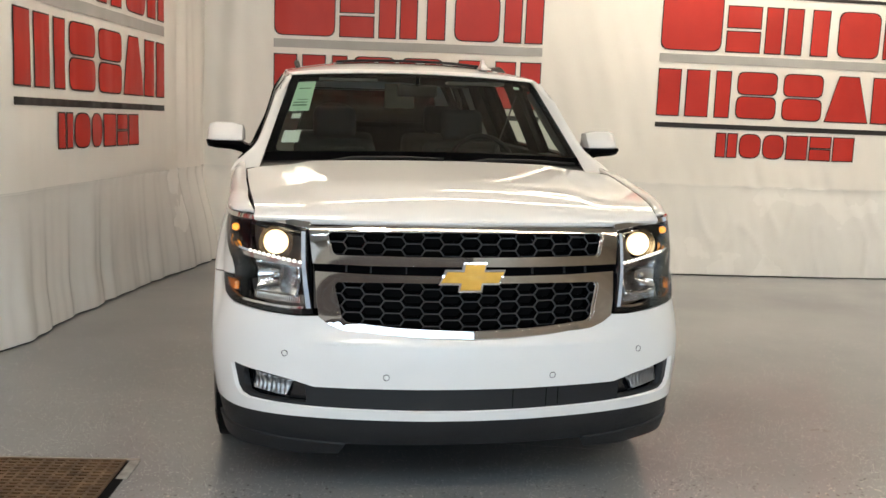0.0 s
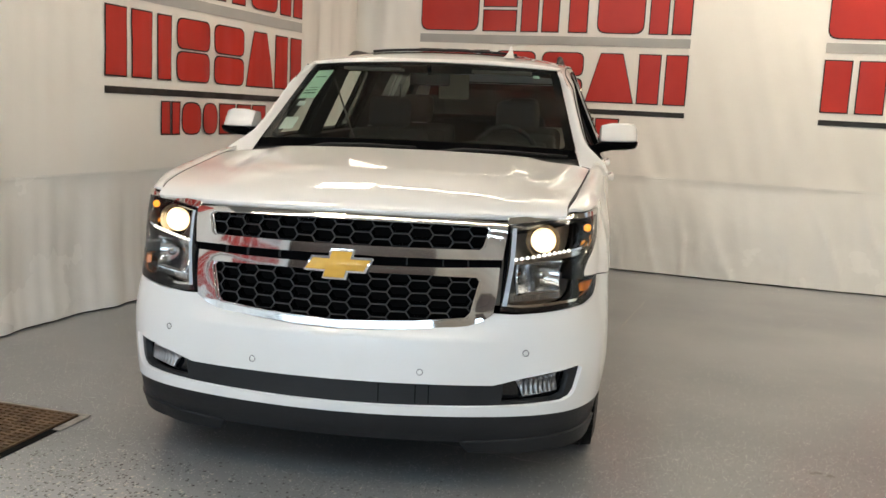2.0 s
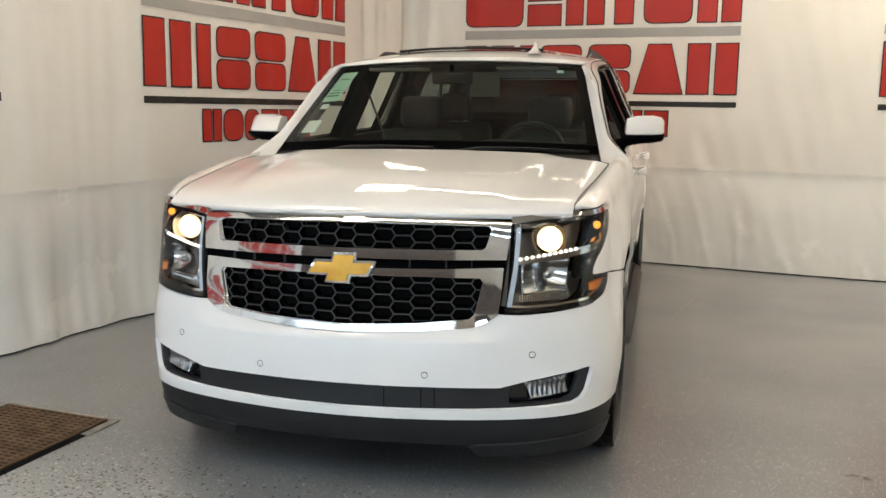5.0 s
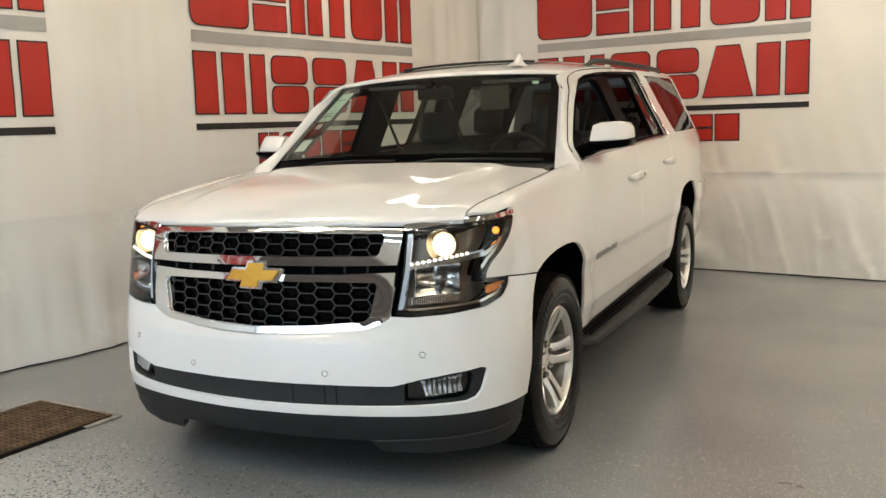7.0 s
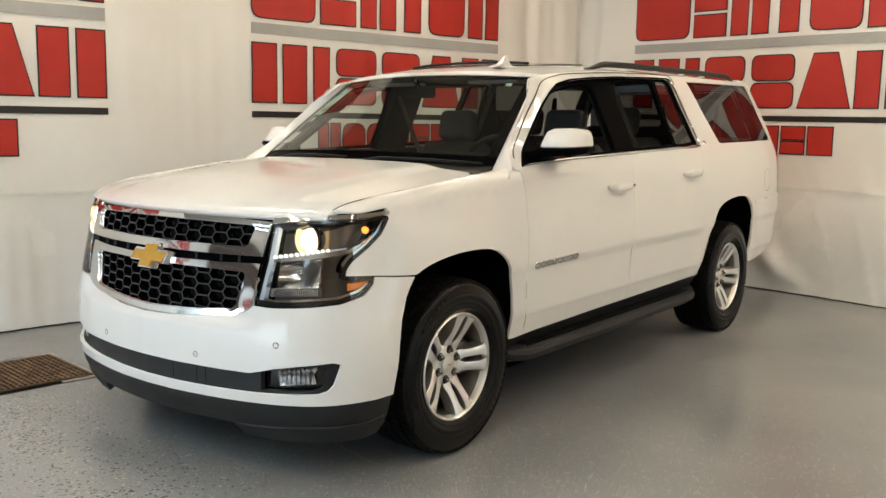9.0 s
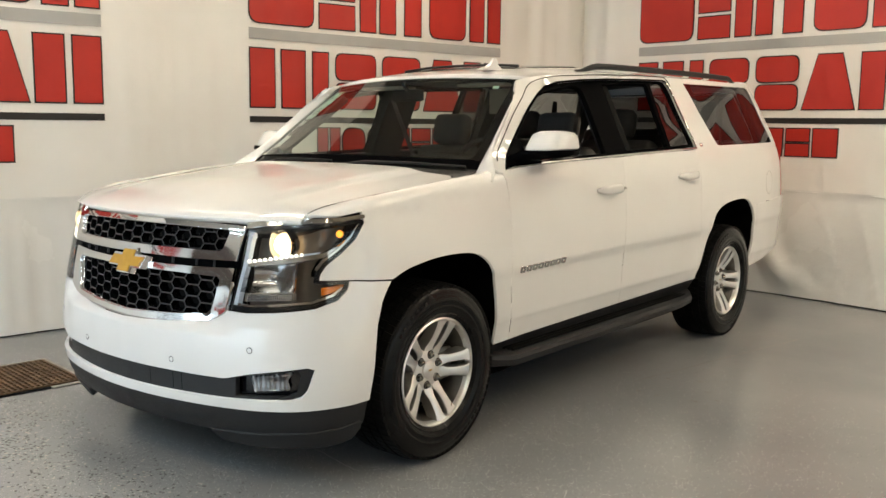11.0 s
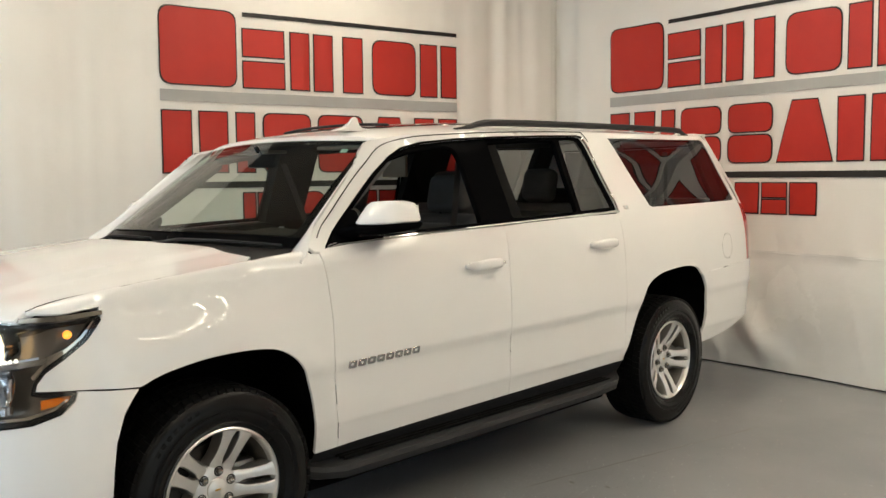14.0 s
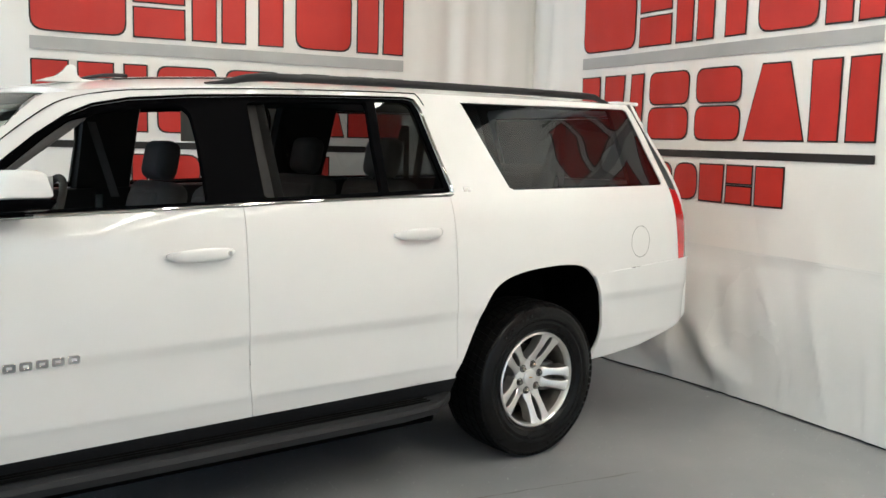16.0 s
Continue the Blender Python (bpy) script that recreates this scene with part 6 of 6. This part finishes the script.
# mirrors
for sx in (1, -1):
    bm = bmesh.new()
    rows = []
    # head: sections from the inner end to the outer end, its front leaning back
    for t, zt, zb, yf, yr in ((0, 1.448, 1.398, 1.70, 1.80), (0.05, 1.474, 1.389, 1.65, 1.828), (0.3, 1.487, 1.386, 1.625, 1.842), (0.72, 1.489, 1.387, 1.645, 1.855), (0.93, 1.479, 1.391, 1.685, 1.866), (1.0, 1.455, 1.40, 1.74, 1.866)):
        x = 0.955 + 0.20 * t
        ring = []
        for k in range(20):
            a = 2 * math.pi * k / 20
            cy, cz = math.cos(a), math.sin(a)
            e = 0.28
            py = math.copysign(abs(cy) ** e, cy)
            pz = math.copysign(abs(cz) ** e, cz)
            lean = (0.075 * (1 - py) + 0.018 * (-1 - py)) / 2 * (pz + 1) / 2
            ring.append(bm.verts.new((sx * x, (yf + yr) / 2 + py * (yr - yf) / 2 + lean, (zt + zb) / 2 + pz * (zt - zb) / 2)))
        rows.append(ring)
    for p, q in zip(rows, rows[1:]):
        for i in range(20):
            bm.faces.new((p[i], p[(i + 1) % 20], q[(i + 1) % 20], q[i]))
    bm.faces.new(rows[0])
    bm.faces.new(rows[-1])
    bmesh.ops.recalc_face_normals(bm, faces=bm.faces[:])
    mir = part("door_mirror", bm, M_PAINT, car, "white door mirror with a black base", angle=50)
    # black lower shell and the arm to the door
    bm = bmesh.new()
    rows = []
    for x, z0, z1, y0, y1 in ((0.86, 1.30, 1.352, 1.58, 1.74), (0.945, 1.318, 1.376, 1.60, 1.80), (0.975, 1.334, 1.390, 1.618, 1.836), (1.02, 1.345, 1.391, 1.612, 1.848), (1.10, 1.350, 1.391, 1.635, 1.860), (1.145, 1.358, 1.394, 1.675, 1.868), (1.158, 1.372, 1.394, 1.73, 1.868)):
        rows.append([bm.verts.new((sx * x, y, z)) for y, z in ((y0 - 0.008, (z0 + z1) / 2 + 0.006), (y0, z1), (y1, z1), (y1 + 0.004, (z0 + z1) / 2), (y1 - 0.012, z0), (y0 + 0.03, z0))])
    for p, q in zip(rows, rows[1:]):
        for i in range(6):
            bm.faces.new((p[i], p[(i + 1) % 6], q[(i + 1) % 6], q[i]))
    bm.faces.new(rows[0])
    bm.faces.new(rows[-1])
    bmesh.ops.recalc_face_normals(bm, faces=bm.faces[:])
    part("mirror_base", bm, M_PILLARBLACK, mir, "gloss black mirror base", angle=60)
    bm = bmesh.new()
    v = [bm.verts.new((sx * x, y, z)) for x, y, z in ((0.985, 1.842, 1.40), (1.14, 1.866, 1.402), (1.14, 1.866, 1.468), (0.985, 1.842, 1.468))]
    bm.faces.new(v)
    part("mirror_glass", bm, M_MIRROR, mir)
    # black triangle where the mirror meets the window
    fn = (lambda y, z: (side(y, z) + 0.001, y, z)) if sx == 1 else (lambda y, z: (-side(y, z) - 0.001, y, z))
    skin("mirror_foot", rounded([(1.50, 1.318), (1.56, 1.345), (1.70, 1.45), (1.74, 1.45), (1.74, 1.322)], 0.02), fn, (sx, 0, 0), M_PILLARBLACK, mir, step=0.04, depth=0.02, label="black mirror foot")

# roof rails, antenna, wipers
for sx in (1, -1):
    bm = bmesh.new()
    pts, rad = [], []
    for k in range(41):
        t = k / 40
        y = 2.60 + 2.50 * t
        e = min(1, t / 0.10, (1 - t) / 0.06)
        x = 0.905 * side(y, ROOFEDGE(y))
        base = roof(0.905, y)[2]
        pts.append((sx * x, y, base - 0.002 + 0.032 * smooth(e)))
        rad.append(0.008 + 0.009 * smooth(e))
    pipe(bm, pts, rad, 10, 1.15)
    part("roof_rail", bm, M_PLASTIC, car, "black roof rail")
sun = skin("sunroof", rounded([(-0.62, 2.28), (0.62, 2.28), (0.62, 3.0), (-0.62, 3.0)], 0.08), lambda a, y: (lambda p: (p[0], p[1], p[2] + 0.004))(roof(a, y)), (0, 0, 1), M_GLOSSBLACK, car, step=0.07, depth=0.014, label="dark glass sunroof panel")
bm = bmesh.new()
pipe(bm, [(lambda p: (p[0], p[1] - 0.03 + 0.06 * a * a, p[2] + 0.012))(roof(a, 2.36)) for a in [-0.6 + 0.1 * k for k in range(13)]], 0.008, 8)
part("wind_deflector", bm, M_PLASTIC, sun, "black wind deflector")
bm = bmesh.new()
fin_z = roof(0.52, 2.12)[2]
fin = [(2.0, 0.0), (2.03, 0.012), (2.07, 0.022), (2.10, 0.045), (2.118, 0.068), (2.135, 0.073), (2.15, 0.066), (2.155, 0.03), (2.17, 0.016), (2.24, 0.008), (2.25, 0.0)]
la = [bm.verts.new((0.425 - 0.032 * max(0.16, (1 - z / 0.078) ** 1.5), y, fin_z + z - 0.004)) for y, z in fin]
lb = [bm.verts.new((0.425 + 0.032 * max(0.16, (1 - z / 0.078) ** 1.5), y, fin_z + z - 0.004)) for y, z in fin]
for i in range(len(fin) - 1):
    bm.faces.new((la[i], la[i + 1], lb[i + 1], lb[i]))
bm.faces.new(la)
bm.faces.new(lb[::-1])
bmesh.ops.recalc_face_normals(bm, faces=bm.faces[:])
part("fin_antenna", bm, M_PAINT, car, "small white shark-fin antenna", angle=60)
for x0, x1 in ((0.12, 0.80), (-0.55, 0.06)):
    bm = bmesh.new()
    def on_glass(x, t, up):
        a = x / GLASS_LOW.lerp(GLASS_TOP, t).x
        p = shield(a, t)
        return (p[0], p[1] - 0.03 - up * 0.4, p[2] + up)
    pipe(bm, [on_glass(x0, -0.045, 0.0), on_glass(x0 + (x1 - x0) * 0.25, -0.005, 0.010), on_glass(x0 + (x1 - x0) * 0.6, 0.004, 0.010), on_glass(x1, 0.012, 0.002)], [0.013, 0.008, 0.006, 0.004], 8)
    arm = part("wiper", bm, M_PLASTIC, car, "black windscreen wiper")
    bm = bmesh.new()
    pipe(bm, [on_glass(x0 + (x1 - x0) * 0.2 + (x1 - x0) * 0.8 * k / 6, 0.012 + 0.003 * math.sin(k), -0.008) for k in range(7)], 0.007, 6)
    part("wiper_blade", bm, M_RUBBER, arm)

# ---- cabin
bm = bmesh.new()
box(bm, -0.86, 0.86, 1.45, 3.72, 0.52, 0.60, 0.02)
box(bm, -0.53, 0.53, 3.70, 5.1, 0.52, 0.62, 0.02)
part("cabin_floor", bm, M_CARPET, car, "dark carpet")
bm = bmesh.new()
rows = []
for y in (2.0, 2.6, 3.4, 4.2, 5.15):
    e = ROOFEDGE(y) - 0.02
    rows.append([bm.verts.new((x * side(y, e) * 0.97, y, roof(x, y)[2] - 0.035)) for x in (-1, -0.75, -0.4, 0, 0.4, 0.75, 1)])
for p, q in zip(rows, rows[1:]):
    for i in range(6):
        bm.faces.new((p[i], p[i + 1], q[i + 1], q[i]))
part("headliner", bm, M_TRIM, car, "dark headliner")
bm = bmesh.new()
rows = []
for y, z in ((1.32, 1.30), (1.5, 1.335), (1.72, 1.34), (1.84, 1.30), (1.87, 1.2), (1.82, 1.0), (1.7, 0.7)):
    rows.append([bm.verts.new((x * 0.90, y + 0.06 * x * x * (1 if y < 1.6 else 0), z - 0.03 * x * x + (0.025 if 0.25 < x < 0.75 and 1.6 < y < 1.86 else 0))) for x in (-1, -0.75, -0.45, -0.15, 0.15, 0.3, 0.5, 0.7, 1)])
for p, q in zip(rows, rows[1:]):
    for i in range(8):
        bm.faces.new((p[i], p[i + 1], q[i + 1], q[i]))
bmesh.ops.recalc_face_normals(bm, faces=bm.faces[:])
part("dashboard", bm, M_TRIM, car, "dark dashboard")
# steering wheel
bm = bmesh.new()
n, mseg = 40, 10
ring = []
for i in range(n):
    a = 2 * math.pi * i / n
    ring.append([bm.verts.new(((0.19 + 0.016 * math.cos(2 * math.pi * j / mseg)) * math.cos(a), 0.016 * math.sin(2 * math.pi * j / mseg), (0.19 + 0.016 * math.cos(2 * math.pi * j / mseg)) * math.sin(a))) for j in range(mseg)])
for i in range(n):
    for j in range(mseg):
        bm.faces.new((ring[i][j], ring[(i + 1) % n][j], ring[(i + 1) % n][(j + 1) % mseg], ring[i][(j + 1) % mseg]))
bmesh.ops.recalc_face_normals(bm, faces=bm.faces[:])
sw = part("steering_wheel", bm, M_TRIM, car, "dark leather steering wheel")
sw.matrix_basis = pose(0.42, 2.0, 1.265, -24)
bm = bmesh.new()
box(bm, -0.085, 0.085, -0.03, 0.03, -0.07, 0.05, 0.025)
box(bm, -0.18, 0.18, -0.012, 0.012, -0.02, 0.02, 0.008)
box(bm, -0.02, 0.02, -0.012, 0.012, -0.18, -0.04, 0.008)
part("hub_pad", bm, M_TRIM, sw)


def cushion(bm, x0, x1, y0, y1, z0, z1, m=None, puff=0.05):
    return box(bm, x0, x1, y0, y1, z0, z1, puff, m, 3)


def car_seat(x, y, z, width, rests, mat=M_LEATHER, label="grey leather seat with a headrest", tall=0.62, rest=0.142):
    bm = bmesh.new()
    cushion(bm, -width / 2, width / 2, -0.50, 0.02, 0.0, 0.19, None, 0.06)
    seat = part("seat", bm, mat, car, label)
    seat.matrix_basis = pose(x, y, z)
    bm = bmesh.new()
    cushion(bm, -width / 2, width / 2, -0.075, 0.075, 0.0, tall, pose(0, 0.03, 0.12, -14), 0.06)
    cushion(bm, -width / 2 + 0.06, width / 2 - 0.06, -0.095, 0.0, 0.10, tall - 0.06, pose(0, 0.03, 0.12, -14), 0.04)
    part("backrest", bm, mat, seat)
    for rx in rests:
        bm = bmesh.new()
        cushion(bm, rx - rest, rx + rest, -0.06, 0.06, tall + 0.005, tall + 0.215, pose(0, 0.03, 0.12, -12), 0.05)
        part("headrest", bm, mat, seat, "grey headrest")
        for s in (-0.05, 0.05):
            bm = bmesh.new()
            pipe(bm, [(rx + s, 0.15, 0.12 + tall - 0.05), (rx + s, 0.165, 0.12 + tall + 0.06)], 0.006, 6)
            part("headrest_post", bm, M_TRIM, seat)
    return seat


car_seat(0.43, 2.64, 0.665, 0.54, (0.0,))
car_seat(-0.43, 2.64, 0.665, 0.54, (0.0,))
car_seat(0.40, 3.51, 0.74, 0.58, (0.0,), tall=0.58, rest=0.115)
car_seat(-0.40, 3.51, 0.74, 0.58, (0.0,), tall=0.58, rest=0.115)
car_seat(0.0, 4.62, 0.80, 1.04, (), mat=M_TRIM, label="dark third-row bench behind the seats", tall=0.60)
bm = bmesh.new()
box(bm, -0.14, 0.14, 1.85, 2.75, 0.6, 1.0, 0.04)
part("centre_console", bm, M_TRIM, car, "dark centre console")
bm = bmesh.new()
box(bm, -0.115, 0.115, 1.855, 1.885, 1.655, 1.725, 0.012)
rv = part("rear_view_mirror", bm, M_GLOSSBLACK, car, "black rear-view mirror")
bm = bmesh.new()
pipe(bm, [(0, 1.87, 1.71), (0, 1.83, 1.765)], 0.012, 8)
part("mirror_stem", bm, M_GLOSSBLACK, rv)
bm = bmesh.new()
box(bm, -0.10, 0.10, 2.80, 2.82, 1.60, 1.76, 0.006)
part("hanging_card", bm, M_CARD, car, "beige card hanging from the headliner")
for sx in (1, -1):
    # inner door trims and pillars
    for y0, y1 in ((1.5, 2.62), (2.66, 3.68)):
        bm = bmesh.new()
        v = [bm.verts.new((sx * (side(y, z) - 0.09), y, z)) for y, z in ((y0, 0.6), (y1, 0.6), (y1, 1.0), (y1, BELT(y1) - 0.01), (y0, BELT(y0) - 0.01), (y0, 1.0))]
        bm.faces.new(v)
        w = [bm.verts.new((sx * (side(y, z) - 0.012), y, z)) for y, z in ((y1, BELT(y1) - 0.004), (y0, BELT(y0) - 0.004))]
        bm.faces.new((v[3], v[4], w[1], w[0]))
        part("door_trim", bm, M_TRIM, car, "dark inner door trim", flat=True)
    for (ya, yb, za, zb, mat) in ((2.50, 2.83, 1.3, 1.80, M_TRIM), (3.66, 4.08, 1.3, 1.86, M_TRIM), (5.05, 5.3, 1.3, 1.86, M_TRIM)):
        bm = bmesh.new()
        rows = []
        for k in range(7):
            z = za + (zb - za) * k / 6
            rows.append([bm.verts.new((sx * (side((ya + yb) / 2, z) - d), y, z)) for y, d in ((ya, 0.03), (ya + 0.02, 0.075), (yb - 0.02, 0.075), (yb, 0.03))])
        for p, q in zip(rows, rows[1:]):
            for i in range(3):
                bm.faces.new((p[i], p[i + 1], q[i + 1], q[i]))
        part("pillar_trim", bm, mat, car)
    bm = bmesh.new()
    pipe(bm, [(sx * (side(1.62 + 0.46 * k / 6, 1.36 + 0.33 * k / 6) - 0.085), 1.62 + 0.46 * k / 6, 1.36 + 0.33 * k / 6) for k in range(7)], 0.028, 8)
    part("pillar_trim", bm, M_GREYTRIM, car)
    bm = bmesh.new()
    v = [bm.verts.new((sx * (side(y, 1.2) - 0.05), y, z)) for y, z in ((3.75, 1.02), (5.4, 1.02), (5.4, 1.385), (3.75, 1.37))]
    bm.faces.new(v)
    part("side_trim", bm, M_TRIM, car, flat=True)
    bm = bmesh.new()
    box(bm, sx * 0.38 - 0.17, sx * 0.38 + 0.17, 2.06, 2.19, 1.74, 1.758, 0.006)
    part("sun_visor", bm, M_PILLAR, car, "beige sun visor folded up")

for sx in (1, -1):
    for y, z, x0, x1, yb, zb, mat in ((2.56, 1.70, 0.745, 0.62, 2.64, 1.30, M_GREYTRIM), (3.70, 1.72, 0.74, 0.62, 3.72, 1.34, M_TRIM), (4.62, 1.74, 0.74, 0.72, 4.50, 1.38, M_TRIM), (4.64, 1.74, 0.74, 0.74, 4.64, 1.38, M_TRIM)):
        bm = bmesh.new()
        path = [(sx * x0, y, z), (sx * (x0 * 0.6 + x1 * 0.4), y * 0.6 + yb * 0.4, z * 0.6 + zb * 0.4), (sx * x1, yb, zb)]
        rows = [[bm.verts.new((p[0], p[1] + d, p[2])) for d in (-0.023, 0.023)] for p in path]
        for p, q in zip(rows, rows[1:]):
            bm.faces.new((p[0], p[1], q[1], q[0]))
        part("seat_belt", bm, mat, car, "hanging seat belt strap", flat=True)
